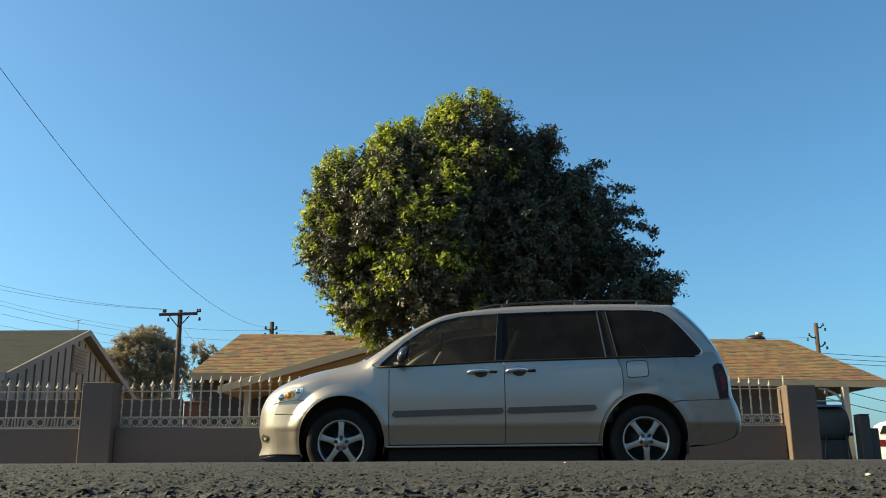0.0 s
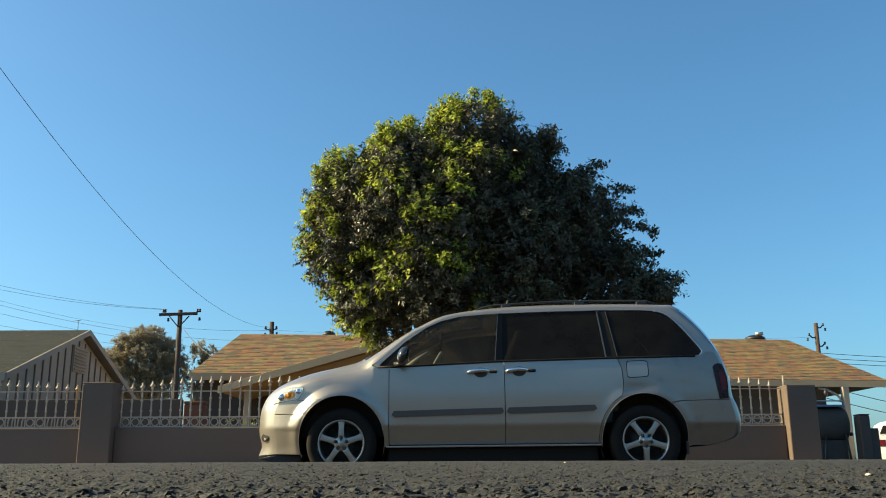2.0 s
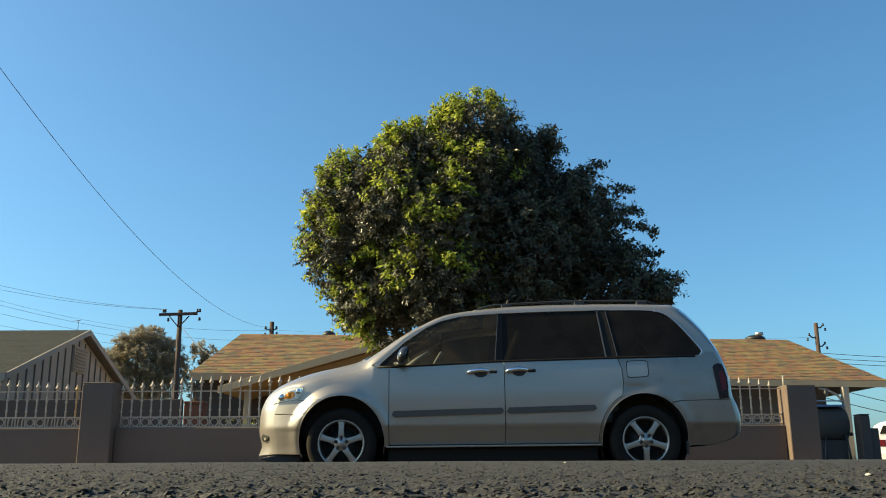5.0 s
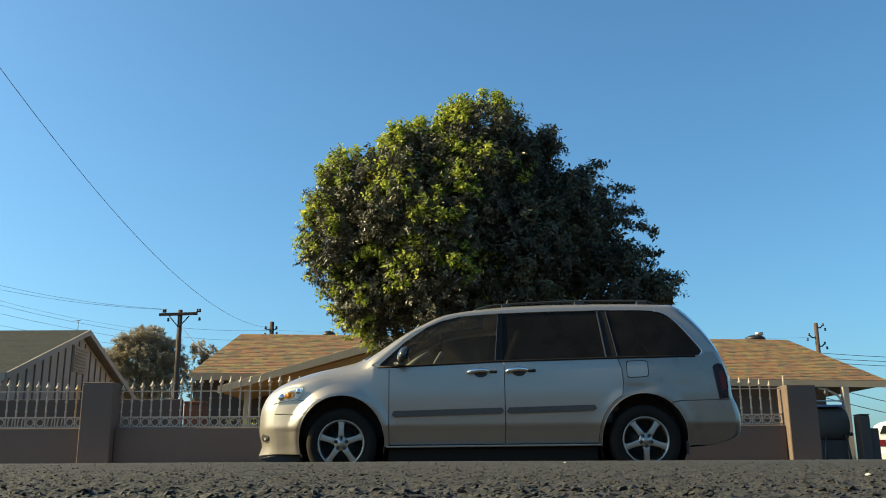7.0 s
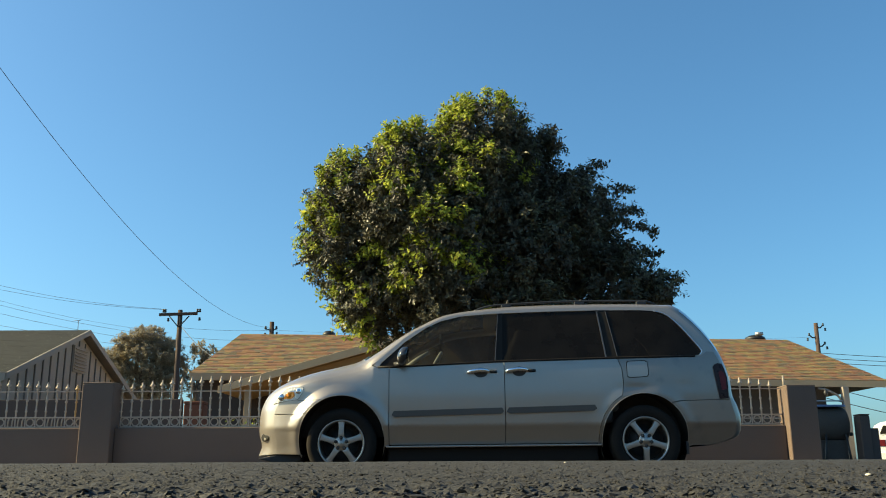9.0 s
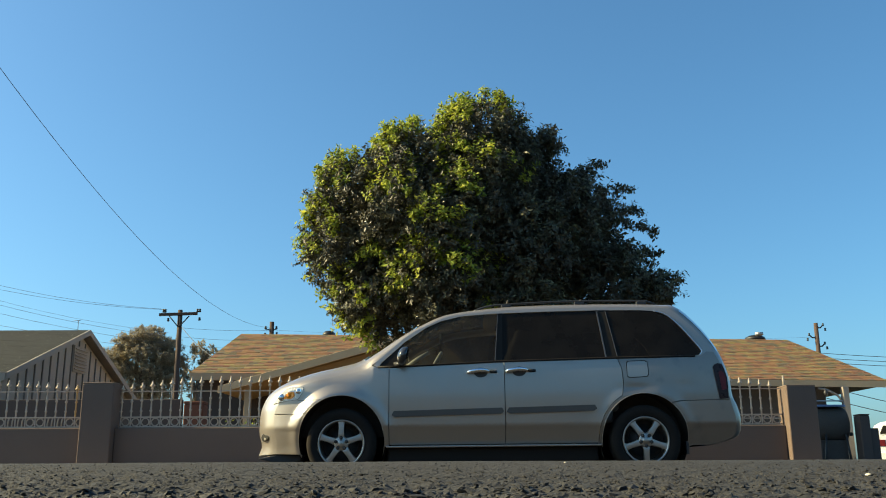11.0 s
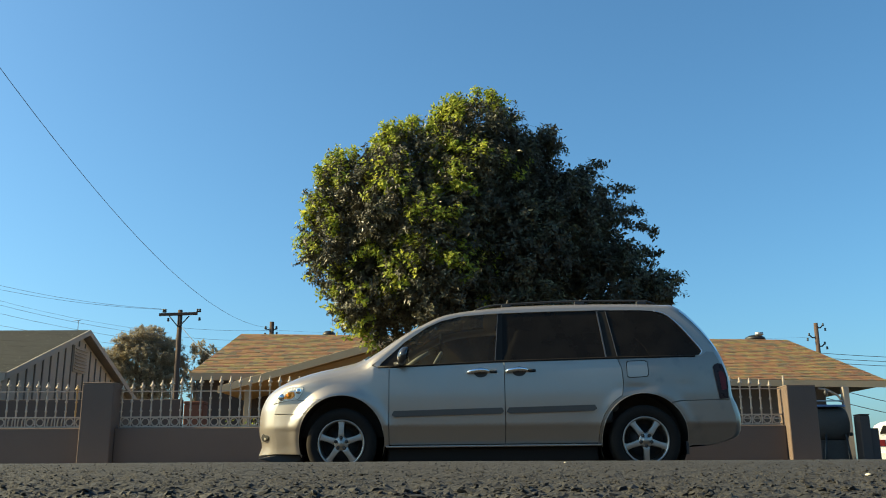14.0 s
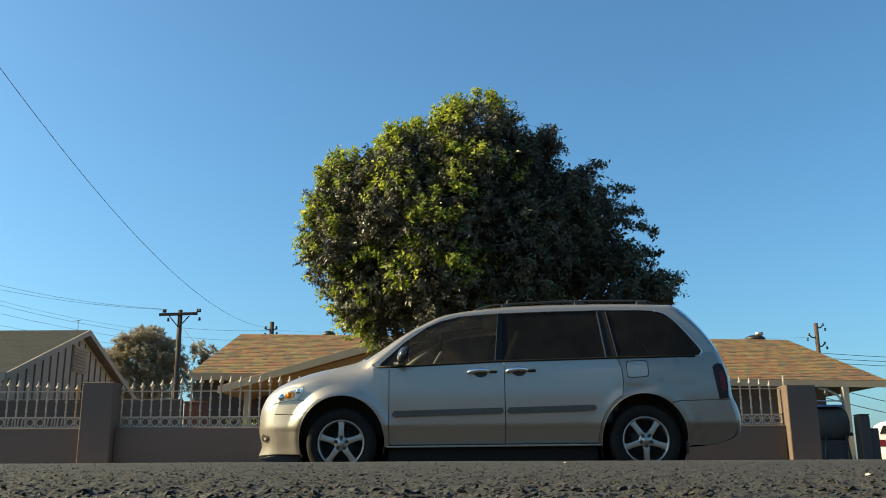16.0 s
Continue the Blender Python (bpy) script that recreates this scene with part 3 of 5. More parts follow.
def build_van():
    van = thing("minivan", pose(-0.96, 9.53, 0.004, 0, -0.36, 0), "silver metallic minivan parked along the far kerb", "car")
    belt = [(0.40, 1.032), (0.70, 1.043), (1.45, 1.075), (2.52, 1.099), (3.43, 1.112)]
    belt_z = lambda u: float(np.interp(u, [b[0] for b in belt], [b[1] for b in belt]))
    RA = 0.405
    fa = arch(0.0, RA, 0.35, -20, 200)
    # outline of all the glass
    glass_top = [(0.37, 1.075), (0.60, 1.290), (0.80, 1.430), (0.944, 1.496), (1.13, 1.542), (1.30, 1.558), (1.50, 1.571), (2.0, 1.586), (2.5, 1.594), (2.9, 1.590), (3.05, 1.580), (3.15, 1.543), (3.265, 1.435), (3.366, 1.300), (3.435, 1.205), (3.455, 1.165), (3.43, 1.130), (3.37, 1.112)]
    glass = glass_top + [(3.2, belt_z(3.2)), (2.52, belt_z(2.52)), (1.45, belt_z(1.45)), (0.70, belt_z(0.70)), (0.355, 1.040)]
    rim = [p for p in S_LINE]
    seg = lambda a, b: rim[int(a * PER):int(b * PER) + 1]
    for sd in (-1, 1):
        near = sd < 0
        # front bumper side, fender, doors, quarter, rear bumper
        bump_f = seg(0, 3.3) + [(-0.650, 0.610), (-0.325, 0.600)] + [p for p in fa if p[0] < -0.30 and p[1] < 0.595] + [(-0.375, 0.235)]
        part("front_bumper_side", side_panel(bump_f, side=sd, step=0.02, name="front_bumper_side"), SILVER, van)
        fender = [(-0.648, 0.617)] + seg(3.5, 9)[0:] + [(0.35, 1.028), (0.4445, 1.03), (0.4445, 0.30), (0.40, 0.30)] + [p for p in fa if not (p[0] < -0.30 and p[1] < 0.607) and p[1] > 0.3] + [(-0.325, 0.607)]
        fender = [p for i, p in enumerate(fender) if i == 0 or math.hypot(p[0] - fender[i - 1][0], p[1] - fender[i - 1][1]) > 0.004]
        part("front_fender", side_panel(fender, side=sd, step=0.018, name="front_fender"), SILVER, van)
        door = [(0.4515, 0.315), (0.4515, 1.028)] + [(u, belt_z(u) - 0.004) for u in (0.70, 1.1, 1.45, 1.5405)] + [(1.5405, 0.315)]
        front_door = part("front_door", side_panel(door, side=sd, step=0.03, name="front_door"), SILVER, van)
        slide = [(1.5475, 0.315), (1.5475, belt_z(1.5475) - 0.004), (2.0, belt_z(2.0) - 0.004), (2.628, belt_z(2.63) - 0.004), (2.66, 1.0), (2.668, 0.86)] + arch(WB, RA + 0.035, 0.344, 118, 188) + [(2.415, 0.315)]
        slide_door = part("sliding_door", side_panel(slide, side=sd, step=0.03, name="sliding_door"), SILVER, van)
        quarter = [(2.636, belt_z(2.64) - 0.004), (3.0, belt_z(3.0) - 0.004), (3.375, 1.105), (3.440, 1.122), (3.50, 1.165)] + seg(19, 21)[0:-1] + [(3.672, 0.706), (3.19, 0.694)] + \
                  [p for p in arch(WB, RA, 0.344, 52, 186, 22)] + [(2.42, 0.315)] + [p for p in arch(WB, RA + 0.029, 0.344, 188, 118)] + [(2.674, 0.86), (2.667, 1.0)]
        fl = dense([(2.715, 0.932), (2.715, 1.050), (2.735, 1.068), (2.885, 1.072), (2.908, 1.055), (2.912, 0.945), (2.895, 0.926), (2.735, 0.916)], 0.03)
        big = [(2.81 + (u - 2.81) * 1.07, 0.994 + (z - 0.994) * 1.10) for u, z in fl]
        q = part("rear_quarter", side_panel(quarter, [big] if near else [], side=sd, step=0.03, name="rear_quarter"), SCUFFED if near else SILVER, van, "scuffed silver rear quarter panel" if near else "")
        if near:
            part("fuel_flap", side_panel(fl, side=sd, lift=0.001, lip=0.012, name="fuel_flap"), SILVER, q, "silver fuel filler flap")
            part("flap_recess", side_panel([(2.81 + (u - 2.81) * 1.2, 0.994 + (z - 0.994) * 1.3) for u, z in fl], side=sd, lift=-0.014, lip=0, name="flap_recess"), WELL, q)
        bump_r = [(3.20, 0.688), (3.672, 0.700)] + seg(21.2, 25) + [(3.30, 0.285)] + [p for p in arch(WB, RA, 0.344, -12, 50)]
        part("rear_bumper_side", side_panel(bump_r, side=sd, step=0.025, name="rear_bumper_side"), SCUFFED if near else SILVER, van)
        # roof side and pillars, open for the glass
        upper = [(0.30, 1.055)] + seg(9, 19)[1:] + [(3.50, 1.160), (3.443, 1.1225), (3.375, 1.1085)]
        upper += [(u, belt_z(u) + 0.001) for u in (3.2, 2.52, 1.45, 0.70)] + [(0.35, 1.032)]
        hole = [(u, z + 0.004 if z < 1.16 else z) for u, z in glass]
        part("roof_side", side_panel(upper, [hole], side=sd, name="roof_side"), SILVER, van)
        # glass, one pane each, and black pillars
        g1 = [(0.56, 1.048)] + [(0.575, 1.262), (0.62, 1.300), (0.80, 1.424), (0.944, 1.490), (1.13, 1.536), (1.30, 1.552), (1.498, 1.562), (1.455, 1.084), (1.2, 1.072), (0.70, 1.050)]
        part("front_window", side_panel(g1, side=sd, lift=-0.012, lip=0, name="front_window"), GLASS_CLEAR, front_door, "lightly tinted front door window")
        g2 = [(1.530, 1.086), (1.550, 1.566), (2.0, 1.580), (2.470, 1.588), (2.518, 1.106)]
        part("side_window", side_panel(g2, side=sd, lift=-0.012, lip=0, name="side_window"), GLASS_DARK, slide_door, "dark privacy glass")
        g3 = [(2.632, 1.110), (2.562, 1.589), (2.9, 1.585), (3.04, 1.576), (3.14, 1.538), (3.255, 1.430), (3.356, 1.295), (3.425, 1.20), (3.445, 1.165), (3.42, 1.132), (3.2, 1.118)]
        part("quarter_window", side_panel(g3, side=sd, lift=-0.004, lip=0.004, name="quarter_window"), GLASS_DARK, q, "dark privacy glass")
        part("mirror_sail", side_panel([(0.352, 1.046), (0.372, 1.078), (0.58, 1.265), (0.563, 1.050)], side=sd, lift=-0.004, name="mirror_sail"), PILLAR_BLACK, front_door)
        part("window_pillar", side_panel([(1.455, 1.082), (1.498, 1.568), (1.550, 1.572), (1.530, 1.084)], side=sd, lift=-0.006, name="window_pillar"), PILLAR_BLACK, van)
        part("window_pillar", side_panel([(2.518, 1.104), (2.470, 1.592), (2.562, 1.592), (2.632, 1.108)], side=sd, lift=-0.006, name="window_pillar"), PILLAR_BLACK, van)
        # chrome lines of the door frames
        for a, b, wdt in (((1.460, 1.090), (1.504, 1.562), 0.006), ((2.523, 1.115), (2.477, 1.582), 0.013), ((2.632, 1.12), (2.562, 1.586), 0.006)):
            strip = [(a[0] - wdt / 2, a[1]), (b[0] - wdt / 2, b[1]), (b[0] + wdt / 2, b[1]), (a[0] + wdt / 2, a[1])]
            part("frame_strip", side_panel(strip, side=sd, lift=0.001, lip=0.006, name="frame_strip"), STRIP, van, "bright door frame edge")
        edge = [(3.04, 1.579), (3.15, 1.541), (3.265, 1.433), (3.366, 1.298), (3.433, 1.203), (3.452, 1.165), (3.425, 1.128)]
        part("window_trim", tube([(u, sd * (half_width(u, z) + 0.003), z) for u, z in catmull(edge, 4)], 0.005, 6, name="window_trim"), CHROME, q, "bright window trim")
        seal = [(u, belt_z(u) + 0.006) for u in (0.34, 0.5, 0.7, 1.1, 1.45, 2.0, 2.52, 3.0, 3.38)]
        part("belt_seal", tube([(u, sd * (half_width(u, z) + 0.002), z) for u, z in seal], 0.011, 6, name="belt_seal"), PILLAR_BLACK, van, "black rubber window seal")
        # mouldings
        for d, u0, u1, nm in ((front_door, 0.475, 1.532, 0), (slide_door, 1.556, 2.405, 1)):
            z0 = lambda u: 0.600 + 0.020 * (u - 0.475)
            ml = [(u0, z0(u0) - 0.016), (u0 + 0.03, z0(u0) - 0.033), (u1 - 0.03, z0(u1) - 0.033), (u1, z0(u1) - 0.012), (u1 - 0.02, z0(u1) + 0.022), (u0 + 0.02, z0(u0) + 0.022)]
            part("side_moulding", side_panel(ml, side=sd, lift=0.024, lip=0.026, step=0.02, name="side_moulding"), TRIM_GREY, d, "grey rubbing strip")
        # handles
        for d, u, z in ((front_door, 1.31, 0.985), (slide_door, 1.675, 0.992)):
            y = sd * (half_width(u, z) + 0.001)
            cup = [(u + 0.01 + 0.065 * math.cos(a * math.pi / 9), z - 0.008 + 0.047 * math.sin(a * math.pi / 9)) for a in range(18)]
            part("handle_cup", side_panel(cup, side=sd, lift=0.005, lip=0.006, step=0.03, name="handle_cup"), DARK_METAL, d)
            pts = [(u - 0.122, y + sd * 0.004, z - 0.012), (u - 0.085, y + sd * 0.032, z), (u + 0.0, y + sd * 0.042, z + 0.010), (u + 0.06, y + sd * 0.034, z + 0.008), (u + 0.10, y + sd * 0.004, z)]
            part("door_handle", tube(catmull(pts, 5), [0.011 + 0.010 * math.sin(math.pi * k / 20) for k in range(21)], 10, name="door_handle"), CHROME, d, "bright pull handle")
            part("key_cover", tube([(u + 0.10, y + sd * 0.012, z), (u + 0.165, y + sd * 0.006, z - 0.002)], [0.016, 0.012], 8, name="key_cover"), DARK_METAL, d)
        # tail lamp and head lamp
        tl = [(3.540, 1.012), (3.560, 1.036), (3.590, 1.047), (3.628, 1.040), (3.650, 0.985), (3.668, 0.912), (3.670, 0.82), (3.664, 0.712), (3.580, 0.708), (3.565, 0.819), (3.552, 0.931)]
        lamp = part("tail_lamp", side_panel(tl, side=sd, lift=0.010, lip=0.02, step=0.03, name="tail_lamp"), SMOKED_LENS, van, "dark smoked tail lamp with a red lens")
        part("red_lens", side_panel([(3.590, 0.96), (3.612, 0.975), (3.640, 0.955), (3.652, 0.90), (3.652, 0.80), (3.606, 0.79), (3.596, 0.88)], side=sd, lift=0.0135, lip=0.004, step=0.03, name="red_lens"), RED_LENS, lamp, "red lamp lens")
        hl = [(-0.665, 0.712), (-0.615, 0.785), (-0.535, 0.848), (-0.475, 0.862), (-0.366, 0.856), (-0.374, 0.808), (-0.416, 0.744), (-0.515, 0.735), (-0.61, 0.722)]
        part("lamp_gap", side_panel([(-0.50 + (u + 0.50) * 1.03, 0.79 + (z - 0.79) * 1.06) for u, z in hl], side=sd, lift=0.0025, lip=0.006, step=0.03, name="lamp_gap"), BLACK_PLASTIC, van)
        hb = part("head_lamp", side_panel(hl, side=sd, lift=0.004, lip=0.012, step=0.03, name="head_lamp"), LAMP_BOWL, van, "clear head lamp with amber turn signal")
        am = [(-0.560, 0.752), (-0.544, 0.795), (-0.508, 0.817), (-0.455, 0.814), (-0.450, 0.775), (-0.486, 0.750)]
        part("turn_signal", side_panel(am, side=sd, lift=0.010, lip=0.008, step=0.02, name="turn_signal"), AMBER, hb, "amber turn signal")
        part("panel_gap", side_panel([(-0.420, 0.729), (-0.420, 0.7335), (-0.178, 0.7335), (-0.178, 0.729)], side=sd, lift=0.0015, lip=0.002, step=0.03, name="panel_gap"), BLACK_PLASTIC, van)
        ring = [(-0.410 + 0.026 * math.cos(a * math.pi / 8), 0.828 + 0.022 * math.sin(a * math.pi / 8)) for a in range(16)]
        part("reflector", side_panel(ring, side=sd, lift=0.009, lip=0.006, step=0.02, name="reflector"), CHROME, hb)
        for nm, bu, bz, rad, mt in (("signal_bulb", -0.497, 0.784, 0.030, AMBER), ("lamp_bulb", -0.580, 0.770, 0.034, CHROME), ("lamp_bulb", -0.410, 0.818, 0.026, CHROME)):
            bm = bmesh.new()
            bmesh.ops.create_uvsphere(bm, u_segments=14, v_segments=8, radius=rad)
            bmesh.ops.transform(bm, matrix=pose(bu, sd * (half_width(bu, bz) + 0.004), bz) @ Matrix.Diagonal((1.15, 0.45, 1, 1)), verts=bm.verts)
            part(nm, bm, mt, hb, "", True)
        part("lens", side_panel(hl, side=sd, lift=0.022, lip=0, step=0.03, name="lens"), LENS, hb, "clear lamp lens")
        # fog lamp slot, let into the bumper's corner
        x, y, z = skin_point(2.05, 0.30)
        bm = bmesh.new()
        bmesh.ops.create_uvsphere(bm, u_segments=16, v_segments=10, radius=1)
        bmesh.ops.transform(bm, matrix=pose(x + 0.012, sd * y, z - 0.04, 0, 0, -sd * -52) @ Matrix.Diagonal((0.080, 0.008, 0.042, 1)), verts=bm.verts)
        fo = part("fog_lamp_slot", bm, PILLAR_BLACK, van, "black fog lamp slot", True)
        part("fog_lamp", lathe([(0.0, -0.014), (0.016, -0.012), (0.020, -0.004), (0.020, 0.004)], 16, "y", "fog_lamp"), LAMP_BOWL, fo, "small clear fog lamp").matrix_basis = pose(x + 0.022, sd * (y + 0.004), z - 0.052, 0, 0, -sd * -52)
        # sill
        part("sill", block(0.42, 2.44, *sorted((sd * 0.78, sd * 0.882)), 0.286, 0.304, 0.006), SILVER, van)
        # arch lips and wheel wells
        for c, z0, st, en in ((0.0, 0.35, -18, 198), (WB, 0.344, -14, 190)):
            pts = [(u, sd * (half_width(u, z) + 0.001), z) for u, z in arch(c, RA + 0.001, z0, st, en, 30)]
            part("arch_lip", tube(pts, 0.004, 6, name="arch_lip"), SILVER, van)
            verts, faces = [], []
            ring = arch(c, RA + 0.012, z0, st - 14, en + 14, 30)
            for u, z in ring:
                verts += [(u, sd * (half_width(u, z) - 0.012), z), (u, sd * 0.56, z)]
            for i in range(len(ring) - 1):
                faces.append((2 * i, 2 * i + 1, 2 * i + 3, 2 * i + 2))
            faces.append(tuple(2 * i + 1 for i in range(len(ring))))
            part("wheel_well", mesh_from("wheel_well", verts, faces), WELL, van)
        # door mirror
        zc, uc, yc = 1.132, 0.600, sd * 1.01
        bm = bmesh.new()
        bmesh.ops.create_uvsphere(bm, u_segments=24, v_segments=14, radius=1)
        for v in bm.verts:
            x, y, z = v.co
            x = math.copysign(abs(x) ** 0.75, x)
            v.co = (uc + (x * 0.070 + z * 0.020 if x < 0 else x * 0.036 + z * 0.020), yc + y * 0.11, zc + z * 0.086)
        mir = part("door_mirror", bm, GLOSS_BLACK, front_door, "glossy black door mirror housing", True)
        part("mirror_glass", lathe([(0.0, 0.0), (1.0, 0.0)], 28, "y", "mirror_glass"), CHROME, mir).matrix_basis = pose(uc + 0.038, yc, zc, 0, 0, 90) @ Matrix.Diagonal((0.09, 1, 0.070, 1))
        part("mirror_arm", tube([(0.50, sd * 0.86, 1.072), (0.54, sd * 0.93, 1.062), (0.585, sd * 0.97, 1.064)], 0.022, 8, name="mirror_arm"), BLACK_PLASTIC, mir)
        # roof rail
        rail = [(1.28, 1.618), (1.38, 1.654), (1.55, 1.678), (2.2, 1.705), (2.9, 1.703), (3.03, 1.690), (3.10, 1.655)]
        rl = part("roof_rail", tube([(u, sd * 0.60, z + 0.004) for u, z in catmull(rail, 5)], 0.010, 8, name="roof_rail"), BLACK_PLASTIC, van, "black roof rail")
        for u, z in ((1.60, 1.661), (2.33, 1.685), (2.95, 1.680)):
            part("rail_foot", block(u - 0.05, u + 0.05, sd * 0.60 - 0.02, sd * 0.60 + 0.02, z - 0.055, z + 0.02, 0.008), BLACK_PLASTIC, rl)
    for u in (1.62, 2.35):
        part("cross_bar", tube([(u, -0.6, 1.720), (u, 0, 1.752), (u, 0.6, 1.720)], 0.010, 8, name="cross_bar"), BLACK_PLASTIC, van)
    # rounded skins over the centre
    part("front_bumper", rim_surface(0, 3.67, name="front_bumper"), SILVER, van)
    part("nose", rim_surface(3.67, 5.3, name="nose"), SILVER, van)
    part("hood", rim_surface(5.3, 9, name="hood"), SILVER, van)
    part("windscreen", rim_surface(9, 13, 0.30, 1.0, name="windscreen"), GLASS_SCREEN, van, "clear curved windscreen")
    for b in (-1, 1):
        me = rim_surface(9, 13, 0.0, 0.31, rows=5, name="screen_pillar", both=False)
        if b > 0:
            me.transform(Matrix.Diagonal((1, -1, 1, 1)))
        part("screen_pillar", me, SILVER, van)
    part("roof", rim_surface(13, 17, name="roof"), SILVER, van)
    part("tailgate_glass", rim_surface(17.3, 19.0, 0.13, 1.0, lift=0.003, name="tailgate_glass"), GLASS_DARK, van, "dark rear window")
    part("tailgate", rim_surface(17, 21.2, name="tailgate"), SILVER, van)
    part("rear_bumper", rim_surface(21.2, 25, name="rear_bumper"), SCUFFED, van, "scuffed silver rear bumper")
    part("front_lip", prism([(-0.82, 0.205), (-0.62, 0.243), (-0.36, 0.235), (-0.42, 0.17), (-0.62, 0.15)], -0.66, 0.66, 0.01), BLACK_PLASTIC, van)
    # underside set low and near-black to fill in the shadow below the sills
    part("underbody", block(-0.5, 3.2, -0.56, 0.56, 0.15, 0.42, 0.02), PILLAR_BLACK, van)
    part("floor_pan", block(0.43, 2.42, -0.80, 0.80, 0.14, 0.30, 0.02), PILLAR_BLACK, van)
    part("mud_guard", block(3.24, 3.265, -0.84, -0.66, 0.20, 0.32, 0.004), BLACK_PLASTIC, van)
    # cabin
    part("cabin_floor", block(0.46, 2.40, -0.80, 0.80, 0.31, 0.42), CABIN, van)
    for sd in (-1, 1):
        part("door_card", block(0.46, 2.40, *sorted((sd * 0.80, sd * 0.84)), 0.42, 1.05), CABIN, van)
    part("dashboard", prism([(0.28, 0.70), (0.26, 1.0), (0.34, 1.06), (0.62, 1.075), (0.74, 1.03), (0.76, 0.88), (0.62, 0.60)], -0.76, 0.76, 0.03), CABIN_LIGHT, van, "beige dashboard")
    part("steering_wheel", tube([(0.185 * math.cos(k * math.pi / 14), 0.185 * math.sin(k * math.pi / 14), 0) for k in range(28)], 0.016, 8, True, "steering_wheel"), CABIN_LIGHT, van, "pale steering wheel").matrix_basis = pose(0.86, -0.37, 1.07, 0, -62, 0)
    part("steering_column", tube([(0.58, -0.37, 1.08), (0.70, -0.37, 1.17), (0.82, -0.37, 1.24)], [0.026, 0.024, 0.02], 10, name="steering_column"), CABIN_LIGHT, van, "pale steering column cover")
    part("rear_view_mirror", block(0.93, 0.96, -0.12, 0.12, 1.40, 1.47, 0.01), BLACK_PLASTIC, van)
    make_seat(van, 1.05, -0.38)
    make_seat(van, 1.05, 0.38)
    bm = block(2.1, 2.6, -0.7, 0.7, 0.5, 0.66, 0.04)
    box(bm, -0.07, 0.07, -0.7, 0.7, 0, 0.66, 0.04, pose(2.58, 0, 0.62, 0, 14, 0))
    part("rear_bench", bm, CABIN, van, "", True)
    for u in (0.0, WB):
        make_wheel(van, u, -0.872, -1, 0 if u == 0 else 36)
        make_wheel(van, u, 0.872, 1, 15)
    return van


build_van()


# ---- front wall, pillars and iron fence ----
WALL_Y = 11.6


def build_wall():
    for x0, x1, nm in ((-9.6, -4.565, "wall_front_1"), (-4.155, 4.315, "wall_front_2")):
        tagged(part(nm, block(x0, x1, WALL_Y + 0.02, WALL_Y + 0.20, -0.05, 0.635, 0.01), STUCCO), "low brown stucco garden wall", "wall", kind="structure")
    for x, h, w, d in ((-4.36, 1.198, 0.40, 0.14), (4.505, 1.128, 0.37, 0.17)):
        p = thing("wall_pillar", pose(x, WALL_Y - 0.11 + d, 0), "square brown stucco pillar at the end of the garden wall", "pillar", "wall pillars")
        part("shaft", block(-w / 2, w / 2, -d, d, -0.05, h - 0.02, 0.012), STUCCO, p)
        part("cap", block(-w / 2 + 0.001, w / 2 - 0.001, -d + 0.001, d - 0.001, h - 0.026, h, 0.010), STUCCO, p)


def bar_mesh(h):
    """A forged bar with two knuckles and a spear head, from its foot."""
    prof = [(0.011, 0.0), (0.011, h * 0.13), (0.021, h * 0.16), (0.011, h * 0.19), (0.010, h * 0.42), (0.022, h * 0.455), (0.010, h * 0.49), (0.010, h * 0.74), (0.024, h * 0.765), (0.012, h * 0.785), (0.012, h * 0.82), (0.034, h * 0.845), (0.028, h * 0.875), (0.013, h * 0.90), (0.015, h * 0.93), (0.003, h)]
    return lathe(prof, 6, "z", "bar")


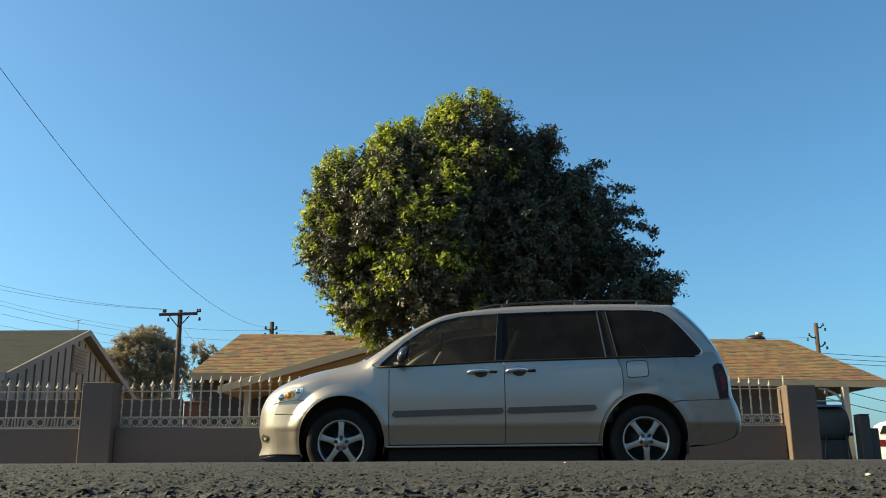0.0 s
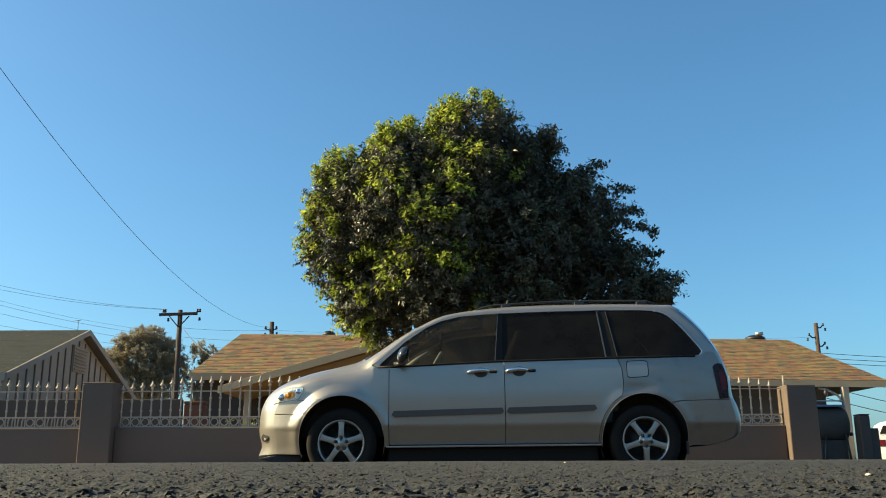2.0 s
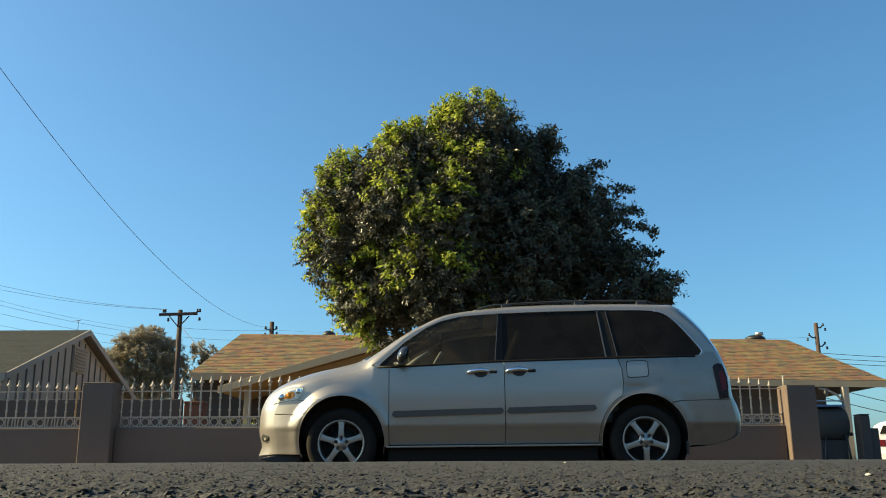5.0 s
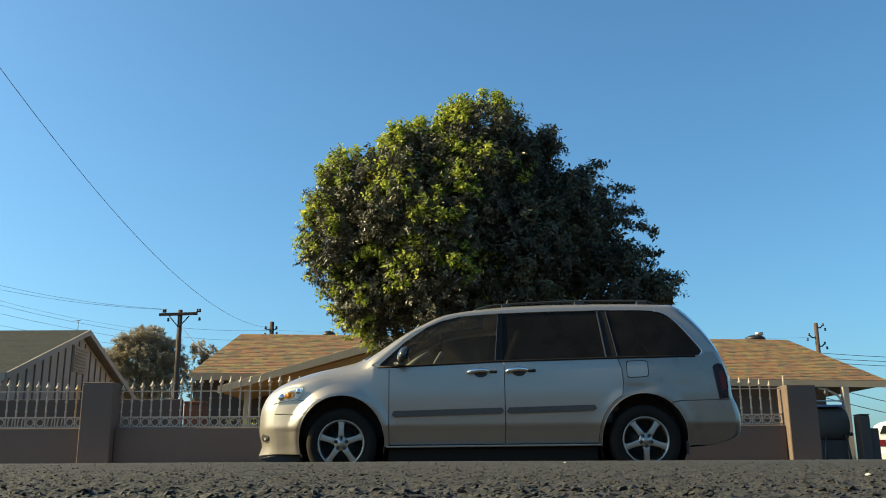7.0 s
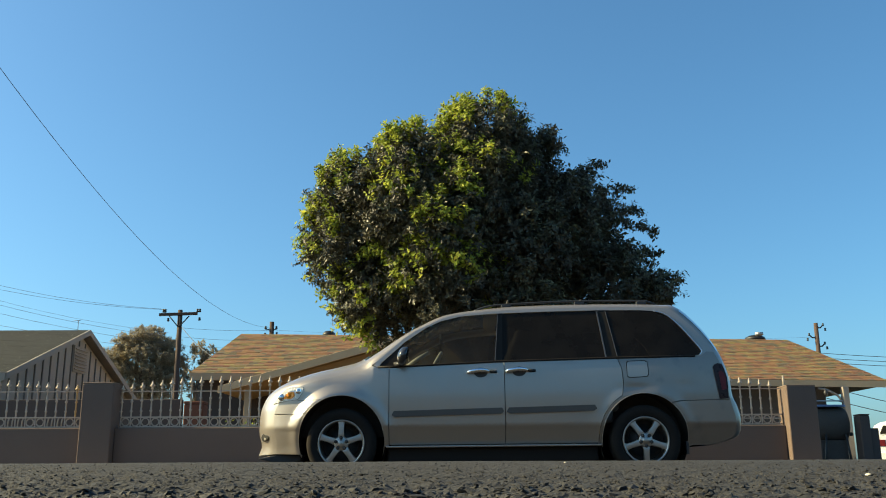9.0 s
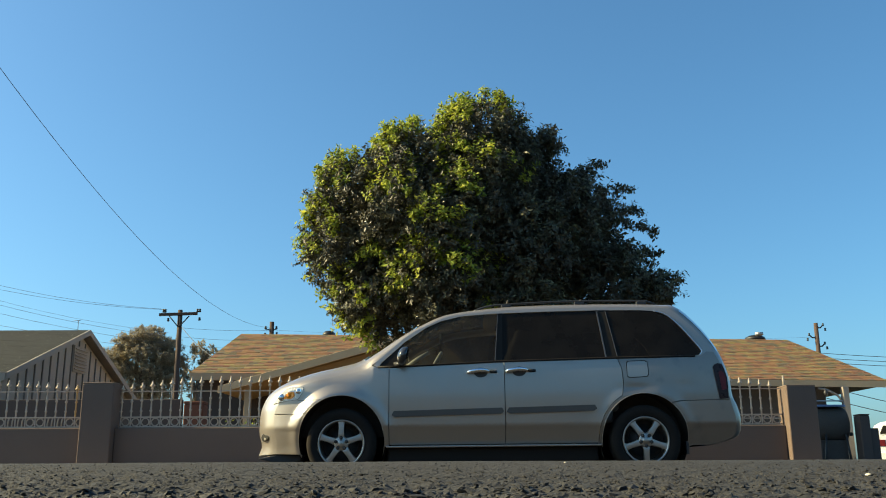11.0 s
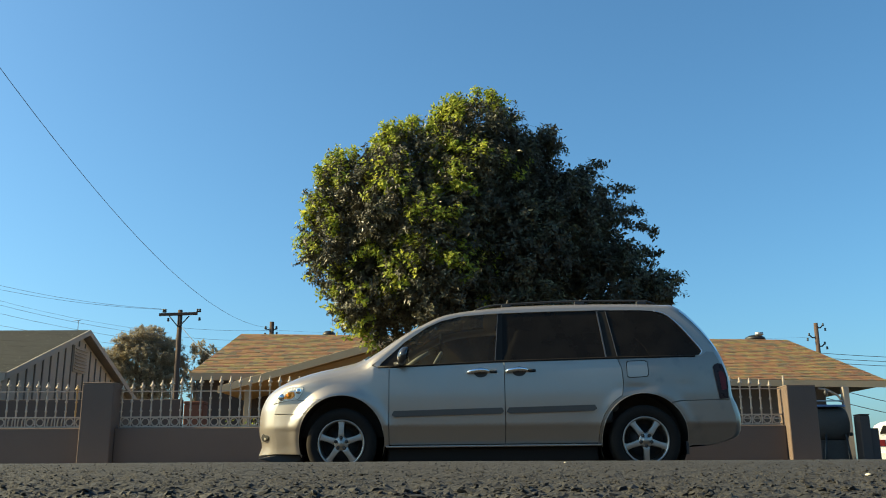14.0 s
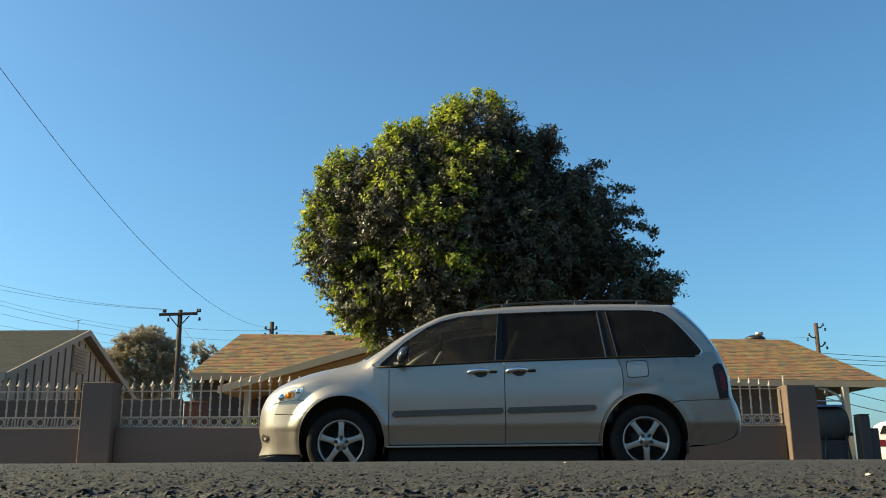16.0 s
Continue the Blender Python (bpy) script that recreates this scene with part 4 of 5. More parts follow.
def build_fence(x0, x1, top, label, lit_bar=None, barred=()):
    """Fence on the wall: a row of rings between two rails, spear bars that rise to the middle of the bay."""
    fence = thing("iron_fence", pose(x0, WALL_Y + 0.11, 0.638), label, "fence", "iron fence bays")
    L = x1 - x0
    part("bottom_rail", block(0, L, -0.014, 0.014, 0.004, 0.022, 0.003), IRON, fence)
    part("ring_rail", block(0, L, -0.014, 0.014, 0.124, 0.142, 0.003), IRON, fence)
    part("top_rail", block(0, L, -0.008, 0.008, 0.455, 0.468, 0.002), IRON, fence)
    n = round(L / 0.1265)
    ring = tube([(0.047 * math.cos(k * math.pi / 9), 0, 0.047 * math.sin(k * math.pi / 9)) for k in range(18)], 0.0085, 6, True, "ring")
    mend = tube([(0, 0, -0.05), (0.004, 0, 0.02), (0.012, 0, 0.05)], 0.009, 6, name="short_bar")
    web = block(-0.006, 0.006, -0.008, 0.008, 0.022, 0.124)
    web_me = part("web", web, IRON, fence).data
    cache = {}
    for i in range(n):
        x = (i + 0.5) * L / n
        if any(abs(x0 + x - b) < L / n / 2 for b in barred):       # a mended cell: two short bars in place of the ring
            for dx in (-0.03, 0.022):
                part("short_bar", mend, IRON, fence).matrix_basis = pose(x + dx, 0, 0.073)
        else:
            part("ring", ring, IRON, fence).matrix_basis = pose(x, 0, 0.073)
        if i:
            part("web", web_me, IRON, fence).matrix_basis = pose(i * L / n, 0, 0)
        h = round(top(x0 + i * L / n) - 0.638 - 0.142, 2)
        if h not in cache:
            cache[h] = bar_mesh(h)
        # one bar stands in sun: the light is put into its ochre colour
        is_lit = lit_bar is not None and abs(x0 + i * L / n - lit_bar) < 0.07
        me = cache[h].copy() if is_lit else cache[h]
        part("bar", me, IRON_SUNLIT if is_lit else IRON, fence, "spear bar coloured ochre as if sunlit" if is_lit else "").matrix_basis = pose(i * L / n, 0, 0.142)


build_wall()
build_fence(-9.0, -4.58, lambda x: 1.185 + 0.12 * math.sin(math.pi * min(1, max(0, (-4.63 - x) / 2.6)) / 2), "cream iron fence with spear bars and ring border", lit_bar=-4.70, barred=(-5.08, -4.95, -5.46, -5.58))
build_fence(-4.12, 4.31, lambda x: 1.165 + 0.13 * math.sin(math.pi * min(1, min(x + 4.12, 4.31 - x) / 1.3 + 0.08) / 2), "cream iron fence with spear bars and ring border")


# ---- houses ----
def shingle_roof(name, p_eave0, p_eave1, p_ridge1, p_ridge0, material, parent, course=0.145, seed=1, width=0.19, thick=0.013):
    """A roof plane laid with overlapping shingle tabs in courses."""
    a, b, c, d = (Vector(p) for p in (p_eave0, p_eave1, p_ridge1, p_ridge0))
    nrm = (b - a).cross(d - a).normalized()
    if nrm.z < 0:
        nrm = -nrm
    rnd = random.Random(seed)
    rows = max(2, int((d - a).length / course))
    verts, faces = [], []
    for r in range(rows):
        t0, t1 = r / rows, min(1.0, (r + 1.15) / rows)
        l0, r0, l1, r1 = a.lerp(d, t0), b.lerp(c, t0), a.lerp(d, t1), b.lerp(c, t1)
        n = max(1, int((r0 - l0).length / width))
        cuts = sorted({0.0, 1.0, *[min(0.999, max(0.001, (k + rnd.uniform(-0.3, 0.3)) / n)) for k in range(1, n)]})
        for s0, s1 in zip(cuts, cuts[1:]):
            k = rnd.uniform(thick * 0.45, thick)
            o = len(verts)
            q0, q1 = l0.lerp(r0, s0), l0.lerp(r0, s1)
            w0, w1 = l1.lerp(r1, s0), l1.lerp(r1, s1)
            verts += [q0 + nrm * k, q1 + nrm * k, w1 + nrm * 0.002, w0 + nrm * 0.002, q0, q1]
            faces += [(o, o + 1, o + 2, o + 3), (o, o + 4, o + 5, o + 1)]
    return tagged(part(name, mesh_from(name, verts, faces), material, parent), kind="stuff")


def slab(corners, thick):
    """A roof deck: four corners, thickened downwards."""
    bm = bmesh.new()
    up = [bm.verts.new(c) for c in corners]
    dn = [bm.verts.new((c[0], c[1], c[2] - thick)) for c in corners]
    bm.faces.new(up)
    bm.faces.new(dn[::-1])
    for i in range(4):
        j = (i + 1) % 4
        bm.faces.new((up[i], dn[i], dn[j], up[j]))
    bmesh.ops.recalc_face_normals(bm, faces=bm.faces)
    return bm


def build_left_house():
    h = thing("house", pose(0, 0, 0), "low grey-taupe house with board-and-batten gable and grey shingle roof", "house")
    X, Y0, YR, Y1, ZE, ZR, XL = -9.85, 20.3, 24.4, 28.5, 2.30, 3.80, -24.0
    # gable wall, in y and z, facing the yard
    bm = bmesh.new()
    out = [(Y0, -0.06), (Y0, ZE), (YR, ZR - 0.06), (Y1, ZE), (Y1, -0.06)]
    f = [bm.verts.new((X, y, z)) for y, z in out]
    g = [bm.verts.new((X - 0.18, y, z)) for y, z in out]
    bm.faces.new(f)
    bm.faces.new(g[::-1])
    for i in range(5):
        bm.faces.new((f[i], g[i], g[(i + 1) % 5], f[(i + 1) % 5]))
    bmesh.ops.recalc_face_normals(bm, faces=bm.faces)
    part("gable_wall", bm, SIDING, h)
    part("front_wall", block(XL, X - 0.18, Y0, Y0 + 0.18, -0.06, ZE), SIDING, h)
    part("back_wall", block(XL, X - 0.18, Y1 - 0.18, Y1, -0.06, ZE), SIDING, h)
    y = Y0 + 0.25
    while y < Y1:
        top = ZE + (ZR - ZE) * (1 - abs(y - YR) / (YR - Y0)) - 0.12
        # battens darker than the siding: their shadow lines are put into the colour
        part("batten", block(X - 0.002, X + 0.03, y - 0.020, y + 0.020, 0.1, top, 0.004), BATTEN_SHADE, h)
        y += 0.42
    ov, o2 = 0.22, 0.35
    s = (ZR - ZE) / (YR - Y0)
    ef, eb = Y0 - o2, Y1 + o2
    ze = ZE - s * o2 + 0.08
    zr = ZR + 0.08
    xr = X + ov
    part("roof_deck", slab([(XL, ef, ze), (xr, ef, ze), (xr, YR, zr), (XL, YR, zr)], 0.08), FASCIA_GREY, h)
    part("roof_deck", slab([(XL, YR, zr), (xr, YR, zr), (xr, eb, ze), (XL, eb, ze)], 0.08), FASCIA_GREY, h)
    shingle_roof("shingles", (XL, ef, ze + 0.004), (xr, ef, ze + 0.004), (xr, YR, zr + 0.004), (XL, YR, zr + 0.004), SHINGLE_GREY, h, seed=3, thick=0.004)
    shingle_roof("shingles", (xr, eb, ze + 0.004), (XL, eb, ze + 0.004), (XL, YR, zr + 0.004), (xr, YR, zr + 0.004), SHINGLE_GREY, h, seed=4, thick=0.004)
    for y0, y1, z0, z1 in ((ef, YR, ze, zr), (eb, YR, ze, zr)):
        bm = bmesh.new()
        vs = [bm.verts.new(v) for x in (xr, xr + 0.04) for v in ((x, y0, z0 - 0.14), (x, y0, z0 + 0.01), (x, y1, z1 + 0.01), (x, y1, z1 - 0.14))]
        for q in ((0, 1, 2, 3), (7, 6, 5, 4), (0, 4, 5, 1), (1, 5, 6, 2), (2, 6, 7, 3), (3, 7, 4, 0)):
            bm.faces.new([vs[i] for i in q])
        bmesh.ops.recalc_face_normals(bm, faces=bm.faces)
        part("rake_board", bm, FASCIA_GREY, h)
    part("eave_board", block(XL, xr, ef - 0.03, ef, ze - 0.17, ze + 0.005), FASCIA_GREY, h)
    vent = part("gable_vent", block(X + 0.004, X + 0.045, YR - 0.42, YR + 0.42, 2.72, 3.42, 0.006), FASCIA_GREY, h, "louvred gable vent")
    for k in range(7):
        part("louvre", block(-0.03, 0.03, YR - 0.36, YR + 0.36, -0.006, 0.006, 0, pose(X + 0.062, 0, 2.80 + 0.09 * k, 0, 40, 0)), FASCIA_GREY, vent)
    part("aerial", tube([(-9.95, YR, zr), (-9.95, YR, zr + 0.27)], 0.008, 6, name="aerial"), WIRE, h)
    part("aerial_arm", tube([(-10.08, YR, zr + 0.26), (-9.90, YR, zr + 0.275)], 0.007, 6, name="aerial_arm"), WIRE, h)


def mushroom_vent(parent, x, y, z, r=0.26):
    v = part("roof_vent", lathe([(r * 0.55, -0.25), (r * 0.55, 0.03), (r, 0.05), (r * 0.9, 0.13), (r * 0.55, 0.19), (0.0, 0.21)], 20, "z", "roof_vent"), DARK_METAL, parent, "dark round roof vent")
    v.matrix_basis = pose(x, y, z)
    return v


def build_main_house():
    h = thing("house", pose(0, 0, 0), "single-storey house with a low brown shingle roof and tan porch gable", "house")
    E0, E1, R0, R1 = Vector((-6.15, 22.0, 2.45)), Vector((11.84, 24.2, 2.39)), Vector((-5.85, 26.0, 4.00)), Vector((10.75, 28.2, 4.07))
    B0, B1 = Vector((-6.2, 30.2, 2.45)), Vector((11.6, 32.4, 2.37))
    up = Vector((0, 0, 0.004))
    part("roof_deck", slab([E0, E1, R1, R0], 0.1), FASCIA, h)
    part("roof_deck", slab([R0, R1, B1, B0], 0.1), FASCIA, h)
    shingle_roof("shingles", E0 + up, E1 + up, R1 + up, R0 + up, SHINGLE, h, seed=7)
    shingle_roof("shingles", B1 + up, B0 + up, R0 + up, R1 + up, SHINGLE, h, seed=8)
    # sloping gable ends
    for a, b, r in ((E0, B0, R0), (E1, B1, R1)):
        bm = bmesh.new()
        vs = [bm.verts.new(tuple(p)) for p in (a - Vector((0, 0, 0.1)), b - Vector((0, 0, 0.1)), r - Vector((0, 0, 0.06)))]
        bm.faces.new(vs)
        part("gable_end", bm, FASCIA, h)
    # front fascia board
    d = (E1 - E0).normalized()
    bm = bmesh.new()
    n = Vector((d.y, -d.x, 0)).normalized() * 0.03
    vs = [bm.verts.new(tuple(p)) for p in (E0, E1, E1 - Vector((0, 0, 0.17)), E0 - Vector((0, 0, 0.17)), E0 + n, E1 + n, E1 + n - Vector((0, 0, 0.17)), E0 + n - Vector((0, 0, 0.17)))]
    for q in ((4, 5, 6, 7), (0, 3, 2, 1), (0, 1, 5, 4), (3, 7, 6, 2), (0, 4, 7, 3), (1, 2, 6, 5)):
        bm.faces.new([vs[i] for i in q])
    bmesh.ops.recalc_face_normals(bm, faces=bm.faces)
    part("eave_board", bm, FASCIA, h)
    turn = pose(0, 0, 0, 0, 0, math.degrees(math.atan2(d.y, d.x)))
    place = Matrix.Translation((-6.05, 22.7, 0)) @ turn
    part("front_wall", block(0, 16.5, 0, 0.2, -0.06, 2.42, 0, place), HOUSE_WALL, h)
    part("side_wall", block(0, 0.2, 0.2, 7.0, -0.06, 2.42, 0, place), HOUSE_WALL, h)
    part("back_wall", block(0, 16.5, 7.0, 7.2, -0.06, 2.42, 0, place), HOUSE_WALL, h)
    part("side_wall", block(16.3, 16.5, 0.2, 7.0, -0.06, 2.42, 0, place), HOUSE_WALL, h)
    # carport post, brace and beam at the far end
    post = part("carport_post", block(10.45, 10.60, 23.85, 24.03, -0.06, 2.22, 0.008), FASCIA_GREY, h, "taupe carport post")
    part("post_brace", tube([(10.5, 23.94, 1.75), (10.33, 23.94, 2.0), (10.02, 23.94, 2.16), (9.85, 23.94, 2.18)], 0.032, 6, name="post_brace"), FASCIA_GREY, post)
    part("carport_post", block(9.62, 9.76, 24.6, 24.74, -0.06, 2.22, 0.008), FASCIA_GREY, h)
    part("carport_rail", block(9.6, 10.55, 24.2, 24.26, 1.62, 1.70, 0.006), FASCIA_GREY, h)
    part("vent_stub", tube([(8.72, 23.35, 2.1), (8.72, 23.35, 2.46)], 0.028, 8, name="vent_stub"), FASCIA_GREY, h, "short grey pipe at the eave")
    part("carport_lamp", lathe([(0.0, -0.08), (0.05, -0.07), (0.06, 0.0), (0.03, 0.06), (0.0, 0.08)], 12, "z", "carport_lamp"), BLACK_PLASTIC, h, "small dark lantern under the eave").matrix_basis = pose(9.95, 23.75, 2.06)
    # porch gable in front
    PY, PB = 20.0, 23.6
    low, apex, low2 = Vector((-4.95, PY, 1.92)), Vector((-0.4, PY, 3.20)), Vector((4.2, PY, 1.92))
    back = Vector((0, PB - PY, 0))
    for p, q in ((low, apex), (apex, low2)):
        part("porch_deck", slab([p, q, q + back, p + back], 0.09), TAN_WALL, h)
        e, r = (p, q) if p.z < q.z else (q, p)
        if p is low:
            shingle_roof("porch_shingles", e + back + up, e + up, r + up, r + back + up, SHINGLE, h, seed=9)
        else:
            shingle_roof("porch_shingles", e + up, e + back + up, r + back + up, r + up, SHINGLE, h, seed=10)
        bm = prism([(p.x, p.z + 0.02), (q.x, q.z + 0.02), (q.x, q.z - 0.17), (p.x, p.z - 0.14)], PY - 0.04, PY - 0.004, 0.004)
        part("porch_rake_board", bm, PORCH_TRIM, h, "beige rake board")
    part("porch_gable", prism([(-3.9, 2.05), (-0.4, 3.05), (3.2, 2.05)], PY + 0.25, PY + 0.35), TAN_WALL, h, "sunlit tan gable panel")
    for x in (-4.35, 3.6):
        part("porch_post", block(x - 0.07, x + 0.07, PY + 0.22, PY + 0.36, -0.06, 2.03, 0.006), FASCIA, h, "beige porch post")
    mushroom_vent(h, -3.39, 26.6, 3.97, 0.20)
    mushroom_vent(h, 9.87, 28.5, 4.06, 0.33)
    stub = part("roof_pipe", lathe([(0.0, 0.0), (0.08, 0.0), (0.08, 0.28), (0.13, 0.30), (0.13, 0.38), (0.0, 0.40)], 14, "z", "roof_pipe"), PIPE_GREY, h, "grey capped vent pipe")
    stub.matrix_basis = pose(9.96, 28.35, 3.95)
    # thin porch rails between posts, behind the fence by the driveway
    for x in (5.0, 9.0):
        part("rail_post", block(x - 0.04, x + 0.04, 23.26, 23.34, -0.06, 1.5, 0.006), FASCIA_GREY, h)
    for z in (1.06, 1.38):
        part("screen_rail", tube([(5.0, 23.3, z), (9.0, 23.3, z)], 0.02, 6, name="screen_rail"), FASCIA_GREY, h)


build_left_house()
build_main_house()


# ---- yard things ----
def build_yard():
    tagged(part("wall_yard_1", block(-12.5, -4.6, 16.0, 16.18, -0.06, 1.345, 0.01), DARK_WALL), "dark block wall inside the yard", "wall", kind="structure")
    # block added for the wall's sunlit end, the light put into its orange
    ob = thing("wall_end_block", pose(-4.33, 15.9, 0), "orange block standing for the sunlit end of the yard wall", "chest")
    part("body", block(-0.17, 0.17, -0.06, 0.24, -0.06, 1.24, 0.015), WALL_END_LIT, ob)
    part("lid", block(-0.175, 0.175, -0.065, 0.245, 1.245, 1.295, 0.012), WALL_END_LIT, ob)
    # smoker barrel on legs by the driveway
    b = thing("barrel_smoker", pose(6.43, 15.4, 0.0), "black barrel smoker with a blue lid tray beside the driveway", "barbecue")
    # near-black stands in for the shade the barrel lies in
    part("barrel", lathe([(0.0, -0.30), (0.27, -0.30), (0.29, -0.28), (0.29, 0.28), (0.27, 0.30), (0.0, 0.30)], 28, "y", "barrel"), WELL, b, "steel barrel coloured near-black for its shade").matrix_basis = pose(-0.05, 0, 0.82, 0, 0, 90)
    part("tray", block(-0.30, 0.22, -0.26, 0.26, 1.10, 1.135, 0.008), BLUE_LID, b, "blue tray")
    part("lid_rack", tube([(-0.30, -0.2, 1.135), (-0.28, -0.2, 1.20), (0.20, -0.2, 1.20), (0.22, -0.2, 1.135)], 0.012, 6, name="lid_rack"), PIPE_GREY, b, "pale raised grill rack")
    for x in (-0.2, 0.2):
        for y in (-0.28, 0.28):
            part("leg", tube([(x * 1.2, y, -0.02), (x * 0.8, y, 0.66)], 0.018, 8, name="leg"), DARK_METAL, b)
    # box added to fill in the dark below the barrel
    part("shade_box", block(-0.30, 0.20, -0.22, 0.22, 0.0, 0.56, 0.01), WELL, b, "near-black box added to fill the dark space under the barrel")
    part("knob", lathe([(0.0, -0.03), (0.03, -0.03), (0.03, 0.03), (0.0, 0.03)], 12, "y", "knob"), BLACK_PLASTIC, b).matrix_basis = pose(0.32, -0.1, 0.66)
    c = thing("wheeled_bin", pose(6.95, 17.6, 0.05), "dark green wheeled bin beside the driveway", "bin")
    part("body", prism([(-0.22, 0.05), (-0.26, 0.78), (0.26, 0.78), (0.22, 0.05)], -0.28, 0.28, 0.02), GREEN_DARK, c)
    part("lid", block(-0.28, 0.28, -0.3, 0.3, 0.785, 0.84, 0.015), GREEN_DARK, c)
    for x in (-0.2, 0.2):
        part("wheel", lathe([(0.0, -0.03), (0.1, -0.03), (0.1, 0.03), (0.0, 0.03)], 18, "y", "wheel"), RUBBER, c).matrix_basis = pose(x, -0.3, 0.05, 0, 0, 0)
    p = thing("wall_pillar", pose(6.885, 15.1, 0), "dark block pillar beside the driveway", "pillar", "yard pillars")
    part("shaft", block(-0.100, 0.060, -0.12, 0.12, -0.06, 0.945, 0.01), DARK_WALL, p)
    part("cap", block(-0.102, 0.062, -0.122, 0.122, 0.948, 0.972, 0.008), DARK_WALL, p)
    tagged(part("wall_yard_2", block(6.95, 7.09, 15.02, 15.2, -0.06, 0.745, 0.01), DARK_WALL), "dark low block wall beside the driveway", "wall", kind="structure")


build_yard()


def build_chips():
    """Pale stone chips lying loose on the street."""
    rnd = random.Random(3)
    for x, y, r in ((0.592, 1.30, 0.0040), (0.600, 1.315, 0.0025), (-0.452, 1.5, 0.0028), (0.30, 2.3, 0.003)):
        bm = bmesh.new()
        bmesh.ops.create_icosphere(bm, subdivisions=2, radius=r)
        for v in bm.verts:
            v.co = Vector((v.co.x * 1.3, v.co.y, v.co.z * 0.6)) * rnd.uniform(0.85, 1.15)
        c = part("stone_chip", bm, CHIP)
        c.matrix_basis = pose(x, y, road_z(y) + rough_z(x, y) + r * 0.45, 0, 0, rnd.uniform(0, 180))
        tagged(c, "small pale stone chip lying loose on the asphalt", "stone", "loose stone chips")


build_chips()


def build_white_car():
    """A saloon seen from its rear quarter, past the house."""
    c = thing("white_car", pose(10.74, 21.5, -0.058, 0, 0, -24), "white saloon car parked beyond the house, tail towards the street", "car")
    prof = [(-0.84, 0.28), (-0.86, 0.55), (-0.84, 0.82), (-0.76, 0.93), (-0.60, 1.22), (-0.46, 1.30), (0, 1.37), (0.46, 1.30), (0.60, 1.22), (0.76, 0.93), (0.84, 0.82), (0.86, 0.55), (0.84, 0.28)]
    stations = [(0.0, 0.93, 0.64), (0.12, 0.985, 0.66), (0.55, 1.0, 0.70), (0.95, 1.0, 0.985), (1.3, 1.0, 1.0), (2.4, 1.0, 1.0), (3.1, 1.0, 0.72), (4.1, 0.97, 0.62), (4.4, 0.88, 0.52)]
    verts, faces = [], []
    for y, sx, sz in stations:
        for x, z in prof:
            rise = max(0.02, (sz - 0.64) / 0.36)             # 0 at the deck, 1 at the roof
            verts.append((x * sx, y, z if z <= 0.93 else 0.93 + (z - 0.93) * rise))
    n = len(prof)
    for a in range(len(stations) - 1):
        for b in range(n - 1):
            faces.append((a * n + b, (a + 1) * n + b, (a + 1) * n + b + 1, a * n + b + 1))
    faces.append(tuple(range(n)))
    faces.append(tuple((len(stations) - 1) * n + k for k in range(n))[::-1])
    part("body", mesh_from("body", verts, faces), WHITE_PAINT, c)
    part("rear_window", prism([(-0.52, 0.97), (-0.42, 1.26), (0.42, 1.26), (0.52, 0.97)], -0.01, 0.01), GLASS_DARK, c, "dark rear window").matrix_basis = pose(0, 0.53, 0.0) @ pose(0, 0, 0.96, -40, 0, 0) @ pose(0, 0, -0.96)
    for s in (-1, 1):
        part("tail_lamp", block(*sorted((s * 0.42, s * 0.66)), -0.02, 0.05, 0.69, 0.84, 0.01), RED_LENS, c, "red tail lamp")
        part("side_window", block(*sorted((s * 0.70, s * 0.712)), 1.1, 2.6, 0.98, 1.28), GLASS_DARK, c)
        for y in (0.85, 3.5):
            w = new("wheel")
            w.parent = c
            w.matrix_basis = pose(s * 0.76, y, 0.305, 0, 0, -s * 90 + 180)
            part("tyre", lathe([(0.19, -0.09), (0.28, -0.1), (0.305, -0.07), (0.305, 0.07), (0.28, 0.1), (0.19, 0.09)], 28, "y", "tyre"), RUBBER, w)
            part("rim", lathe([(0.0, -0.06), (0.1, -0.07), (0.19, -0.085), (0.195, 0.08)], 28, "y", "rim"), ALLOY, w)
    part("rear_bumper", block(-0.85, 0.85, -0.07, 0.02, 0.34, 0.56, 0.03), WHITE_PAINT, c)
    part("plate_recess", block(-0.26, 0.26, -0.025, 0.01, 0.66, 0.80, 0.004), PIPE_GREY, c)


build_white_car()


# ---- poles and wires ----
def insulator(parent, x, y, z):
    part("insulator", lathe([(0.0, 0.0), (0.035, 0.0), (0.06, 0.035), (0.035, 0.07), (0.055, 0.105), (0.03, 0.145), (0.0, 0.15)], 12, "z", "insulator"), DARK_METAL, parent).matrix_basis = pose(x, y, z)


def build_pole(x, y, top, lean, label):
    p = thing("utility_pole", pose(x, y, 0, 0, lean, 0), label, "utility pole", "utility poles")
    part("shaft", tube([(0, 0, -0.1), (0, 0, top * 0.5), (0, 0, top)], [0.13, 0.115, 0.10], 12, name="shaft"), POLE_WOOD, p)
    return p


